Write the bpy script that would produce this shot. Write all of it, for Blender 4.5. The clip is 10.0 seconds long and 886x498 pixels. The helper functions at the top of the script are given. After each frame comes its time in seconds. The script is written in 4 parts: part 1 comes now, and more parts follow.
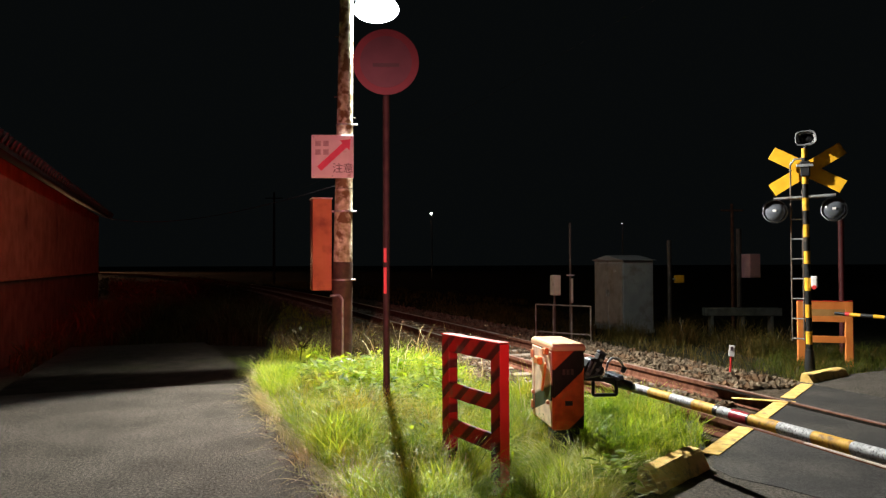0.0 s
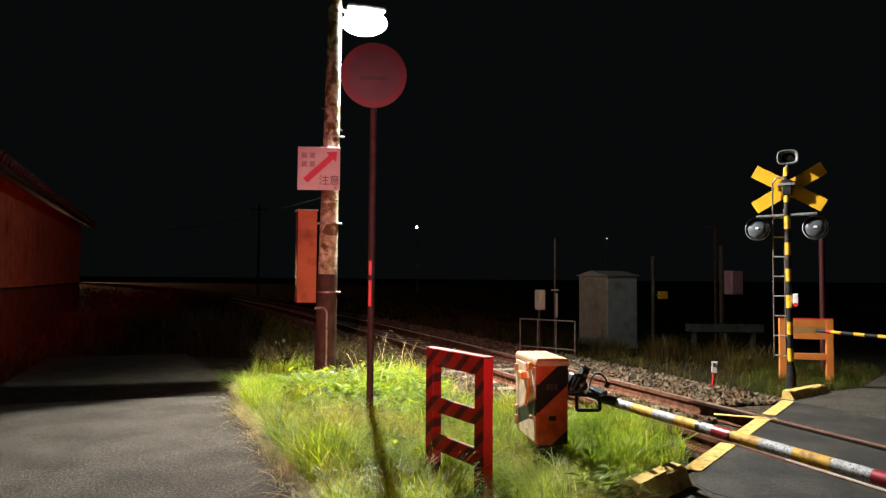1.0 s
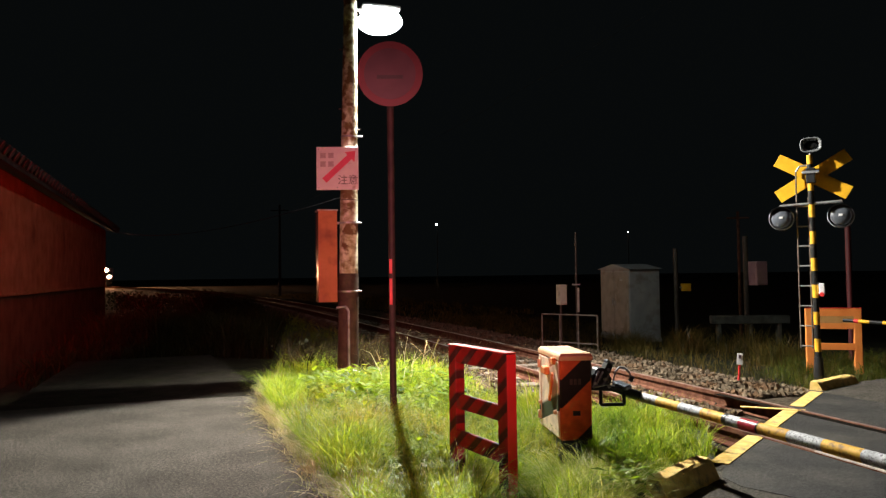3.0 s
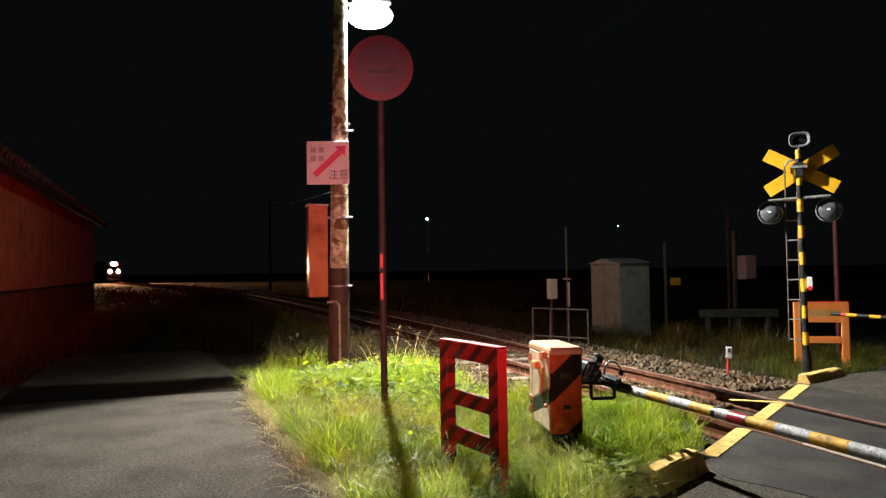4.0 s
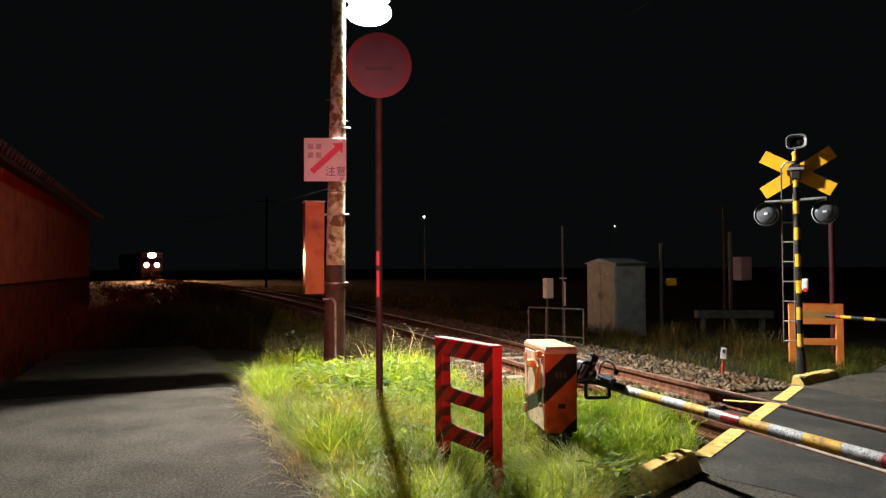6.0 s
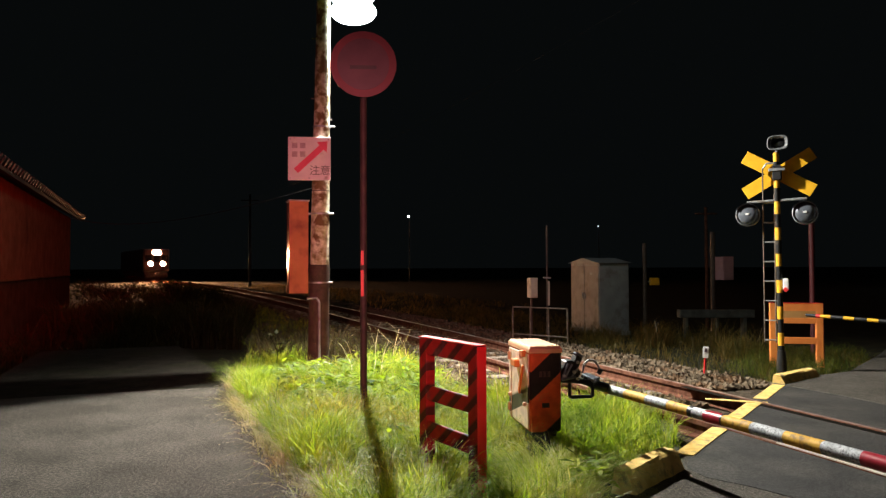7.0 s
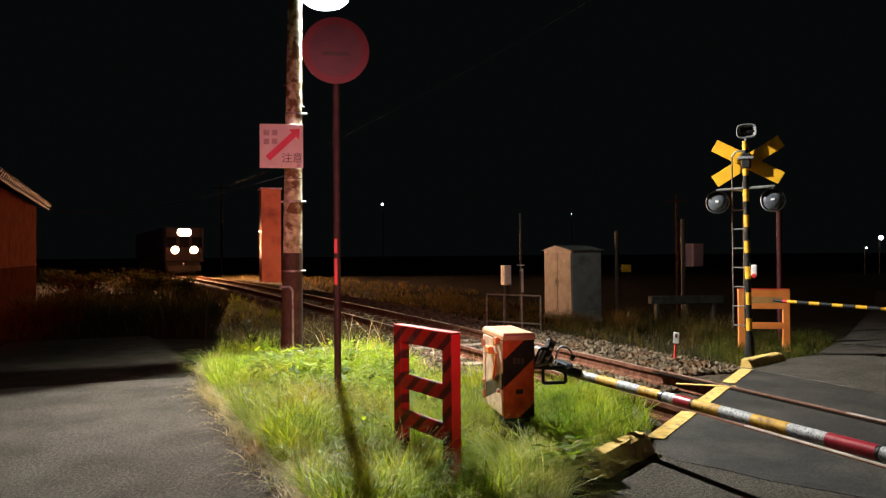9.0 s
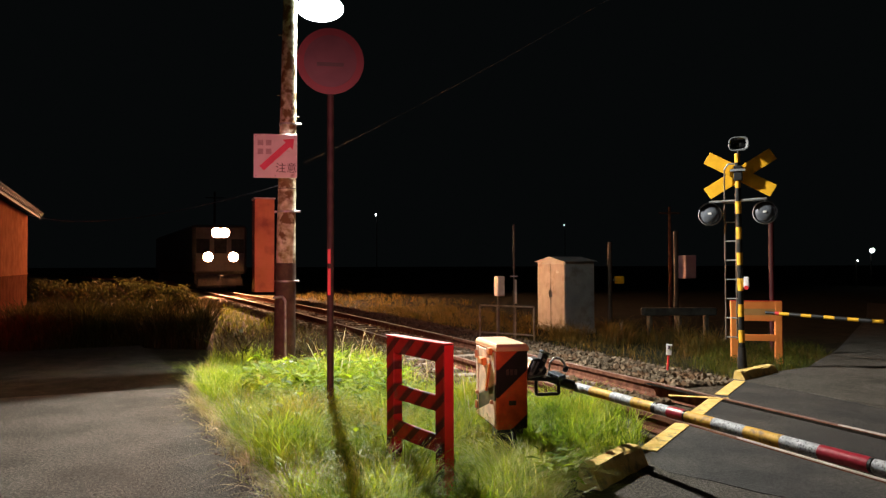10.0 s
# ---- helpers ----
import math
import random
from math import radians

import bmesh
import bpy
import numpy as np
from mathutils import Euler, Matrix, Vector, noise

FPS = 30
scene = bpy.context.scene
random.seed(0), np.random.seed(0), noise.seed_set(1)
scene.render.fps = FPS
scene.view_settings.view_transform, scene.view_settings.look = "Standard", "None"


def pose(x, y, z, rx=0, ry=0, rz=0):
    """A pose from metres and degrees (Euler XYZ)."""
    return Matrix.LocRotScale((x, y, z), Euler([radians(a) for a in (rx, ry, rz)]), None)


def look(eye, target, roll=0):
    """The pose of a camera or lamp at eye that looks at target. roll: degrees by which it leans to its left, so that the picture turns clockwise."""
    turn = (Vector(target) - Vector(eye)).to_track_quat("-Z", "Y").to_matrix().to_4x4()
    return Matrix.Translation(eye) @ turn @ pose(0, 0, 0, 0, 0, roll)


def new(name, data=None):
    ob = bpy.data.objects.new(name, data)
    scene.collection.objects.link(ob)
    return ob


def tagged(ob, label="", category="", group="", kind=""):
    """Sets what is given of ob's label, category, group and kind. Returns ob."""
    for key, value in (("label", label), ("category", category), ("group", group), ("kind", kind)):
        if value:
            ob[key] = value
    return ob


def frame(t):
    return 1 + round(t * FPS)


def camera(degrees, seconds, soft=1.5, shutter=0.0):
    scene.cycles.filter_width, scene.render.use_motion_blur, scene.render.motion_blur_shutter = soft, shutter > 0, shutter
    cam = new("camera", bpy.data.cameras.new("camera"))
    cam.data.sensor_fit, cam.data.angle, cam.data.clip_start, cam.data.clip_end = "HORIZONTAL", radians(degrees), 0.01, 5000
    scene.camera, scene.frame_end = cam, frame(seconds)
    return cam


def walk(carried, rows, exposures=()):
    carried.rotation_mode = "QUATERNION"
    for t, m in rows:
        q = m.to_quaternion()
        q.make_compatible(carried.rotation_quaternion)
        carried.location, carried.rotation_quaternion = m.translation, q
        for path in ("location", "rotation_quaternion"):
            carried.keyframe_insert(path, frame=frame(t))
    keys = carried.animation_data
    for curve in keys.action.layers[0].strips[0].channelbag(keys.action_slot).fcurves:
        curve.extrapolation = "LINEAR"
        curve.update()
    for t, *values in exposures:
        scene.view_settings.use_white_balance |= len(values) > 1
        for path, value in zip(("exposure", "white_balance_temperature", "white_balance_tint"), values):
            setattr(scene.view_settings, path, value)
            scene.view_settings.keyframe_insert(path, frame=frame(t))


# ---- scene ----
cam = camera(64.4, 10.0, soft=1.35)
walk(cam, [
    (0, pose(0, 0, 1.38, 91.26, 0.17, 0.23)),
    (0.5, pose(0, 0, 1.38, 91.86, -0.42, -0.59)),
    (1, pose(0, 0, 1.38, 92.36, -0.48, -0.98)),
    (1.5, pose(0, 0, 1.38, 92.45, -0.18, -0.80)),
    (2, pose(0, 0, 1.38, 92.42, -0.02, 0.01)),
    (3.3, pose(0, 0, 1.38, 92.02, 0.84, 0.69)),
    (3.5, pose(0, 0, 1.38, 91.95, 0.79, 0.06)),
    (4, pose(0, 0, 1.38, 91.67, 0.83, -0.05)),
    (4.5, pose(0, 0, 1.38, 91.50, 0.60, 0.40)),
    (5, pose(0, 0, 1.38, 91.68, 0.68, 0.28)),
    (5.5, pose(0, 0, 1.38, 91.60, 0.47, -0.05)),
    (6.8, pose(0, 0, 1.38, 91.46, 0.14, -1.20)),
    (7, pose(0, 0, 1.38, 91.47, 0.19, -1.61)),
    (7.5, pose(0, 0, 1.38, 91.25, 0.63, -2.62)),
    (8, pose(0, 0, 1.38, 90.54, 0.72, -2.85)),
    (8.5, pose(0, 0, 1.38, 90.43, 0.67, -3.29)),
    (9, pose(0, 0, 1.38, 90.47, 0.42, -3.73)),
    (9.5, pose(0, 0, 1.38, 90.75, 0.46, -3.96)),
    (10, pose(0, 0, 1.38, 91.34, 0.17, -4.26)),
], exposures=((0, 0.0), (5.5, 0.0), (7.5, -0.08), (9, -0.2), (10, -0.3)))

# ---- light ----
world = bpy.data.worlds.new("night_sky")
scene.world = world
world.use_nodes = True
wn = world.node_tree.nodes["Background"]
wn.inputs[0].default_value = (0.75, 0.95, 1.0, 1)
wn.inputs[1].default_value = 0.0030


def lamp(name, kind, at, power, colour, size=0.1, aim=None, cone=160, blend=0.2):
    data = bpy.data.lights.new(name, kind)
    data.energy, data.color, data.shadow_soft_size = power, colour, size
    ob = new(name, data)
    ob.matrix_world = look(at, aim) if aim else pose(*at)
    if kind == "SPOT":
        data.spot_size, data.spot_blend = radians(cone), blend
    return ob


LAMP = Vector((-1.04, 10.15, 5.08))
lamp("street_lamp_light", "SPOT", LAMP, 7100, (1.0, 0.98, 0.90), 0.05, LAMP + Vector((0.30, -0.85, -0.9)), 164, 0.75)
lamp("street_lamp_spill", "POINT", LAMP, 75, (0.92, 1.0, 0.95), 0.035)
# red lamps of the crossing signal on the near side of the track, behind the camera
lamp("signal_light", "SPOT", (-0.40, -2.42, 2.4), 3300, (1.0, 0.28, 0.30), 0.12, (-1.15, 9.4, 1.2), 34, 1.0)
lamp("signal_light", "SPOT", (-1.10, -2.42, 2.4), 26000, (1.0, 0.02, 0.015), 0.12, (-10.4, 16.5, 2.2), 25, 0.9)


# ---- materials ----
def nodes_of(name):
    m = bpy.data.materials.new(name)
    m.use_nodes = True
    nt = m.node_tree
    return m, nt, nt.nodes["Principled BSDF"]


def noise_mix(nt, c1, c2, scale, detail=6, sharp=(0.35, 0.65), coord="Object"):
    tc = nt.nodes.new("ShaderNodeTexCoord")
    nz = nt.nodes.new("ShaderNodeTexNoise")
    nz.inputs["Scale"].default_value, nz.inputs["Detail"].default_value = scale, detail
    nt.links.new(tc.outputs[coord], nz.inputs["Vector"])
    ramp = nt.nodes.new("ShaderNodeValToRGB")
    ramp.color_ramp.elements[0].position, ramp.color_ramp.elements[1].position = sharp
    ramp.color_ramp.elements[0].color, ramp.color_ramp.elements[1].color = (*c1, 1), (*c2, 1)
    nt.links.new(nz.outputs["Fac"], ramp.inputs["Fac"])
    return ramp.outputs["Color"], nz.outputs["Fac"], tc


def mixed(nt, fac, a, b, mode="MIX"):
    mx = nt.nodes.new("ShaderNodeMix")
    mx.data_type, mx.blend_type = "RGBA", mode
    for sock, v in ((mx.inputs["Factor"], fac), (mx.inputs["A"], a), (mx.inputs["B"], b)):
        if hasattr(v, "is_linked"):
            nt.links.new(v, sock)
        elif isinstance(v, tuple):
            sock.default_value = (*v, 1)
        else:
            sock.default_value = v
    return mx.outputs["Result"]


def bumped(nt, bsdf, height, strength, distance=0.01):
    b = nt.nodes.new("ShaderNodeBump")
    b.inputs["Strength"].default_value, b.inputs["Distance"].default_value = strength, distance
    nt.links.new(height, b.inputs["Height"])
    nt.links.new(b.outputs["Normal"], bsdf.inputs["Normal"])


def surface(name, c1, c2, scale=8, rough=0.7, metal=0.0, bump=0.3, fine=120, dirt=None, dirt_scale=3, dirt_sharp=(0.55, 0.7), spec=0.5, speck=0.0):
    """Two tones at one scale, dirt or wear at another, and a fine relief."""
    m, nt, bsdf = nodes_of(name)
    col, fac, tc = noise_mix(nt, c1, c2, scale)
    if dirt:
        _, f2, _ = noise_mix(nt, c1, c2, dirt_scale, 8)
        mr = nt.nodes.new("ShaderNodeMapRange")
        mr.inputs["From Min"].default_value, mr.inputs["From Max"].default_value = dirt_sharp
        nt.links.new(f2, mr.inputs["Value"])
        col = mixed(nt, mr.outputs["Result"], col, dirt)
    if speck:
        dots, _, _ = noise_mix(nt, (1 - speck,) * 3, (1 + speck,) * 3, fine, 3, (0.38, 0.62))
        col = mixed(nt, 1.0, col, dots, "MULTIPLY")
        crumbs, _, _ = noise_mix(nt, (1 - 0.5 * speck,) * 3, (1 + 0.5 * speck,) * 3, fine * 0.27, 4, (0.42, 0.60))
        col = mixed(nt, 1.0, col, crumbs, "MULTIPLY")
    nt.links.new(col, bsdf.inputs["Base Color"])
    bsdf.inputs["Roughness"].default_value, bsdf.inputs["Metallic"].default_value = rough, metal
    bsdf.inputs["Specular IOR Level"].default_value = spec
    if bump:
        _, f3, _ = noise_mix(nt, c1, c2, fine, 4)
        bumped(nt, bsdf, f3, bump)
    return m


def striped(name, a, b, axis, period, share=0.5, shift=0.0, soft=0.01, rough=0.55, dirt=(0.08, 0.06, 0.045), dirt_sharp=(0.58, 0.75)):
    """Painted bands across the direction axis of the object's own space, with worn and dirty spots."""
    m, nt, bsdf = nodes_of(name)
    tc = nt.nodes.new("ShaderNodeTexCoord")
    dot = nt.nodes.new("ShaderNodeVectorMath")
    dot.operation = "DOT_PRODUCT"
    dot.inputs[1].default_value = [v / period for v in axis]
    nt.links.new(tc.outputs["Object"], dot.inputs[0])
    add = nt.nodes.new("ShaderNodeMath")
    add.operation, add.inputs[1].default_value = "ADD", shift
    nt.links.new(dot.outputs["Value"], add.inputs[0])
    fr = nt.nodes.new("ShaderNodeMath")
    fr.operation = "FRACT"
    nt.links.new(add.outputs[0], fr.inputs[0])
    gt = nt.nodes.new("ShaderNodeMapRange")
    gt.inputs["From Min"].default_value, gt.inputs["From Max"].default_value = share - soft, share + soft
    nt.links.new(fr.outputs[0], gt.inputs["Value"])
    col = mixed(nt, gt.outputs[0], a, b)
    tone, f1, _ = noise_mix(nt, (0.75, 0.75, 0.75), (1.05, 1.05, 1.05), 14)
    col = mixed(nt, 1.0, col, tone, "MULTIPLY")
    _, f2, _ = noise_mix(nt, a, b, 9, 9)
    mr = nt.nodes.new("ShaderNodeMapRange")
    mr.inputs["From Min"].default_value, mr.inputs["From Max"].default_value = dirt_sharp
    nt.links.new(f2, mr.inputs["Value"])
    col = mixed(nt, mr.outputs["Result"], col, dirt)
    nt.links.new(col, bsdf.inputs["Base Color"])
    bsdf.inputs["Roughness"].default_value = rough
    bsdf.inputs["Specular IOR Level"].default_value = 0.2
    bumped(nt, bsdf, f2, 0.15, 0.004)
    return m


def glowing(name, colour, strength):
    m, nt, bsdf = nodes_of(name)
    bsdf.inputs["Base Color"].default_value = (*colour, 1)
    bsdf.inputs["Emission Color"].default_value = (*colour, 1)
    bsdf.inputs["Emission Strength"].default_value = strength
    return m


def plant(name, tones, rough=0.42):
    """Leaf colours that vary from blade to blade, and let some light through."""
    m, nt, bsdf = nodes_of(name)
    geo = nt.nodes.new("ShaderNodeNewGeometry")
    ramp = nt.nodes.new("ShaderNodeValToRGB")
    el = ramp.color_ramp.elements
    while len(el) < len(tones):
        el.new(0.5)
    for i, c in enumerate(tones):
        el[i].position, el[i].color = i / (len(tones) - 1), (*c, 1)
    nt.links.new(geo.outputs["Random Per Island"], ramp.inputs["Fac"])
    # patches of darker and of drier growth
    rich, _, _ = noise_mix(nt, (0.60, 0.68, 0.48), (1.30, 1.20, 1.0), 3.1, 5, (0.38, 0.60))
    dry, _, _ = noise_mix(nt, (1.0, 1.0, 1.0), (1.12, 0.82, 0.85), 1.1, 4, (0.50, 0.66))
    tone = mixed(nt, 1.0, mixed(nt, 1.0, ramp.outputs["Color"], rich, "MULTIPLY"), dry, "MULTIPLY")
    nt.links.new(tone, bsdf.inputs["Base Color"])
    bsdf.inputs["Roughness"].default_value = rough
    tr = nt.nodes.new("ShaderNodeBsdfTranslucent")
    nt.links.new(tone, tr.inputs["Color"])
    ms = nt.nodes.new("ShaderNodeMixShader")
    ms.inputs[0].default_value = 0.66
    bsdf.inputs["Specular IOR Level"].default_value = 0.3
    nt.links.new(bsdf.outputs[0], ms.inputs[1])
    nt.links.new(tr.outputs[0], ms.inputs[2])
    nt.links.new(ms.outputs[0], nt.nodes["Material Output"].inputs["Surface"])
    return m


ASPHALT = surface("asphalt", (0.070, 0.062, 0.052), (0.088, 0.078, 0.065), 2.2, 0.9, 0, 1.0, 190, (0.118, 0.108, 0.092), 1.1, (0.42, 0.75), speck=0.7, spec=0.06)
ASPHALT_NEW = surface("asphalt_crossing", (0.026, 0.025, 0.024), (0.042, 0.040, 0.037), 3, 0.75, 0, 0.9, 190, (0.062, 0.058, 0.050), 1.3, (0.46, 0.62), speck=0.6, spec=0.25)
SOIL = surface("soil", (0.012, 0.011, 0.007), (0.028, 0.025, 0.014), 3, 0.95, 0, 0.8, 40, (0.014, 0.022, 0.008), 0.6, spec=0.1)
VERGE = surface("verge_soil", (0.015, 0.018, 0.007), (0.04, 0.038, 0.018), 6, 0.95, 0, 0.8, 60)
BED = surface("ballast_bed", (0.035, 0.028, 0.021), (0.095, 0.075, 0.055), 22, 0.95, 0, 1.0, 45, spec=0.0)
STONE = surface("ballast_stone", (0.045, 0.034, 0.024), (0.19, 0.145, 0.10), 9, 0.85, 0, 0.5, 60, (0.12, 0.07, 0.04), 3, (0.48, 0.66), spec=0.0)
# the darkness inside the flangeways, put into colour
GROOVE_SHADE = surface("groove_shade", (0.008, 0.007, 0.006), (0.018, 0.014, 0.011), 14, 1.0, 0, 0.5, 60, spec=0.0)
RUST = surface("rusty_rail", (0.080, 0.034, 0.022), (0.165, 0.075, 0.048), 12, 0.6, 0.0, 0.4, 90, spec=0.0)
# the shine of the polished heads, put into a pale matt colour
GLINT_STEEL = surface("pale_glint_rail_head", (0.33, 0.27, 0.23), (0.52, 0.45, 0.40), 9, 0.5, 0.0, 0.1, 60, spec=0.08)
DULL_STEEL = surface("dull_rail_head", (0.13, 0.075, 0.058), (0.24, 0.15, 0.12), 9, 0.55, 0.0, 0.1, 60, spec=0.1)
SLEEPER = surface("sleeper_wood", (0.12, 0.09, 0.07), (0.27, 0.22, 0.17), 9, 0.85, 0, 0.7, 50)
CONCRETE = surface("concrete", (0.26, 0.26, 0.24), (0.42, 0.41, 0.38), 7, 0.85, 0, 0.5, 70, (0.15, 0.14, 0.11), 2.5)
YELLOW = surface("yellow_road_paint", (0.62, 0.40, 0.10), (0.78, 0.55, 0.20), 10, 0.75, 0, 0.5, 120, (0.24, 0.19, 0.11), 15, (0.54, 0.72), spec=0.2)
SIGNAL_YELLOW = surface("yellow_enamel", (0.72, 0.36, 0.010), (0.85, 0.46, 0.02), 6, 0.45, 0, 0.05, 60, (0.4, 0.2, 0.02), 4, (0.65, 0.8))
BLACK = surface("black_paint", (0.010, 0.010, 0.011), (0.025, 0.025, 0.026), 9, 0.4, 0, 0.1, 60)
GLOSS_BLACK = surface("black_metal", (0.005, 0.006, 0.007), (0.014, 0.016, 0.019), 9, 0.42, 0.0, 0.1, 60)
GALV = surface("galvanised_steel", (0.30, 0.31, 0.32), (0.48, 0.49, 0.50), 14, 0.5, 0.7, 0.15, 80, (0.22, 0.13, 0.08), 5)
GREY_PAINT = surface("grey_cabinet_paint", (0.30, 0.305, 0.30), (0.38, 0.385, 0.375), 4, 0.6, 0, 0.05, 60, (0.2, 0.17, 0.13), 3)
DOOR_GREY = surface("faded_cabinet_door", (0.24, 0.22, 0.19), (0.32, 0.29, 0.25), 5, 0.6, 0, 0.05, 60, (0.17, 0.14, 0.10), 3)
CREAM = surface("cream_cabinet_paint", (0.52, 0.46, 0.36), (0.62, 0.55, 0.44), 5, 0.55, 0, 0.05, 60, (0.25, 0.18, 0.12), 3)
POLE_PALE = surface("weathered_pole", (0.30, 0.25, 0.12), (0.80, 0.80, 0.62), 11, 0.75, 0, 0.9, 30, (0.16, 0.095, 0.035), 6, (0.48, 0.56))
POLE_DARK = surface("dark_pole_foot", (0.05, 0.03, 0.022), (0.11, 0.07, 0.05), 7, 0.75, 0, 0.6, 40)
RED_BOX = surface("red_brown_enclosure", (0.50, 0.17, 0.09), (0.60, 0.22, 0.12), 4, 0.10, 0, 0.05, 60, (0.3, 0.1, 0.07), 3)
RED_PAINT = surface("red_paint", (0.55, 0.02, 0.02), (0.7, 0.03, 0.03), 5, 0.5, 0, 0.05, 60)
WHITE = surface("white_paint", (0.68, 0.66, 0.66), (0.8, 0.78, 0.78), 6, 0.5, 0, 0.05, 60, (0.45, 0.36, 0.3), 4, (0.6, 0.75))
PINK_BOX = surface("faded_pink_box", (0.60, 0.30, 0.31), (0.70, 0.38, 0.39), 5, 0.55, 0, 0.05, 60)
SIGN_WHITE = surface("white_sign_face", (0.66, 0.55, 0.60), (0.76, 0.64, 0.70), 5, 0.5, 0, 0.03, 60, (0.4, 0.3, 0.28), 7, (0.62, 0.75))
SIGN_RED = surface("red_sign_print", (0.62, 0.03, 0.09), (0.75, 0.05, 0.13), 6, 0.5, 0, 0.02, 60)
INK = surface("dark_print", (0.07, 0.04, 0.06), (0.14, 0.09, 0.11), 20, 0.6, 0, 0.02, 60)
PALE_INK = surface("faded_print", (0.38, 0.26, 0.31), (0.5, 0.36, 0.42), 20, 0.6, 0, 0.02, 60)
ORANGE = surface("orange_paint", (0.72, 0.20, 0.04), (0.82, 0.27, 0.06), 5, 0.5, 0, 0.05, 60, (0.35, 0.15, 0.06), 6, (0.62, 0.78))
TAN_BOARD = surface("faded_tan_board", (0.42, 0.20, 0.06), (0.52, 0.27, 0.09), 6, 0.6, 0, 0.05, 60, (0.28, 0.13, 0.05), 4)
FRAME_PAINT = striped("red_black_frame_paint", (0.25, 0.016, 0.012), (0.045, 0.012, 0.010), (0.8, 0, -1.0), 0.150, 0.60, soft=0.07)
BOX_PAINT = striped("orange_black_box_paint", (0.74, 0.135, 0.045), (0.022, 0.020, 0.018), (0.9, 0.9, -1.0), 0.515, 0.61, 0.504, dirt=(0.45, 0.2, 0.08), dirt_sharp=(0.66, 0.85))
POST_PAINT = striped("yellow_black_post_paint", (0.80, 0.42, 0.03), (0.015, 0.015, 0.015), (0, 0, 1), 0.349, 0.48, 0.894)
SILVER = surface("worn_white_band", (0.34, 0.35, 0.37), (0.60, 0.61, 0.63), 30, 0.55, 0, 0.1, 80, (0.17, 0.17, 0.18), 95, (0.50, 0.64), spec=0.3)
BAND_YELLOW = surface("worn_yellow_band", (0.62, 0.33, 0.035), (0.80, 0.46, 0.06), 20, 0.6, 0, 0.1, 80, (0.3, 0.17, 0.05), 30, (0.52, 0.70), spec=0.25)
BAND_RED = surface("red_reflector_band", (0.34, 0.013, 0.028), (0.46, 0.02, 0.045), 30, 0.35, 0, 0.1, 80)
PALE_ORANGE = surface("faded_orange_paint", (0.66, 0.38, 0.20), (0.76, 0.48, 0.28), 6, 0.55, 0, 0.05, 60, (0.5, 0.28, 0.14), 7, (0.62, 0.78))
DOOR_PAINT = striped("pale_door_paint", (0.90, 0.72, 0.54), (0.035, 0.05, 0.03), (0, -0.32, -1.0), 1.2, 0.90, 0.275, dirt=(0.45, 0.28, 0.15), dirt_sharp=(0.66, 0.85))
FAINT = surface("faint_marks", (0.05, 0.035, 0.03), (0.09, 0.06, 0.05), 20, 0.6, 0, 0.02, 60)
DARK_RED = surface("dull_red_paint", (0.055, 0.004, 0.005), (0.085, 0.006, 0.007), 5, 0.6, 0, 0.05, 60)
DULL_PIPE = surface("dull_rusty_pipe", (0.07, 0.05, 0.038), (0.13, 0.10, 0.08), 12, 0.6, 0.2, 0.2, 60)
# darker copy of the concrete, carrying the dim light at the cable trough
DIM_CONCRETE = surface("dim_concrete", (0.07, 0.07, 0.06), (0.14, 0.14, 0.12), 7, 0.9, 0, 0.5, 70)
BLUE_STEEL = surface("worn_blue_steel", (0.10, 0.12, 0.15), (0.24, 0.27, 0.31), 16, 0.35, 0.5, 0.2, 60)
GRIT = surface("pale_grit", (0.16, 0.14, 0.11), (0.34, 0.30, 0.25), 9, 0.85, 0, 0.5, 60)
# sign colours darkened to carry the shade of the side facing away from the lamp
DISC_RED = surface("shaded_red_sign_rim", (0.085, 0.006, 0.012), (0.12, 0.009, 0.018), 6, 0.5, 0, 0.02, 60)
DISC_FACE = surface("shaded_sign_face", (0.050, 0.020, 0.030), (0.075, 0.032, 0.044), 5, 0.5, 0, 0.03, 60)
HORN_GREY = surface("dark_grey_horn", (0.09, 0.095, 0.10), (0.16, 0.165, 0.17), 8, 0.5, 0, 0.05, 60)
# near-black tone that carries the shade on the lane beyond the lamp
UNLIT_LANE = surface("unlit_lane_surface", (0.014, 0.012, 0.009), (0.032, 0.027, 0.02), 4, 0.95, 0, 0.9, 90, (0.022, 0.022, 0.012), 1.5, spec=0.08, speck=0.4)
HOUSE_WALL = surface("plank_wall", (0.20, 0.070, 0.036), (0.28, 0.11, 0.06), 3, 0.85, 0, 0.3, 30, (0.15, 0.05, 0.028), 1.5, spec=0.0)
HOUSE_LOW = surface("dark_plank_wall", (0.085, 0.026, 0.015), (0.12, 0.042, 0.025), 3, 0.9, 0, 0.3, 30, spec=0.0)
TILE = surface("roof_tile", (0.022, 0.021, 0.022), (0.045, 0.043, 0.043), 6, 0.7, 0, 0.2, 50, spec=0.03)
GLASS_DARK = surface("dark_lens_glass", (0.012, 0.014, 0.016), (0.02, 0.022, 0.024), 5, 0.06, 0, 0.0, 60)
LAMP_GLASS = surface("smoky_signal_glass", (0.06, 0.066, 0.078), (0.11, 0.12, 0.14), 7, 0.25, 0, 0.02, 60)
RIM = surface("grey_signal_rim", (0.28, 0.30, 0.33), (0.44, 0.46, 0.50), 8, 0.45, 0.2, 0.05, 60)
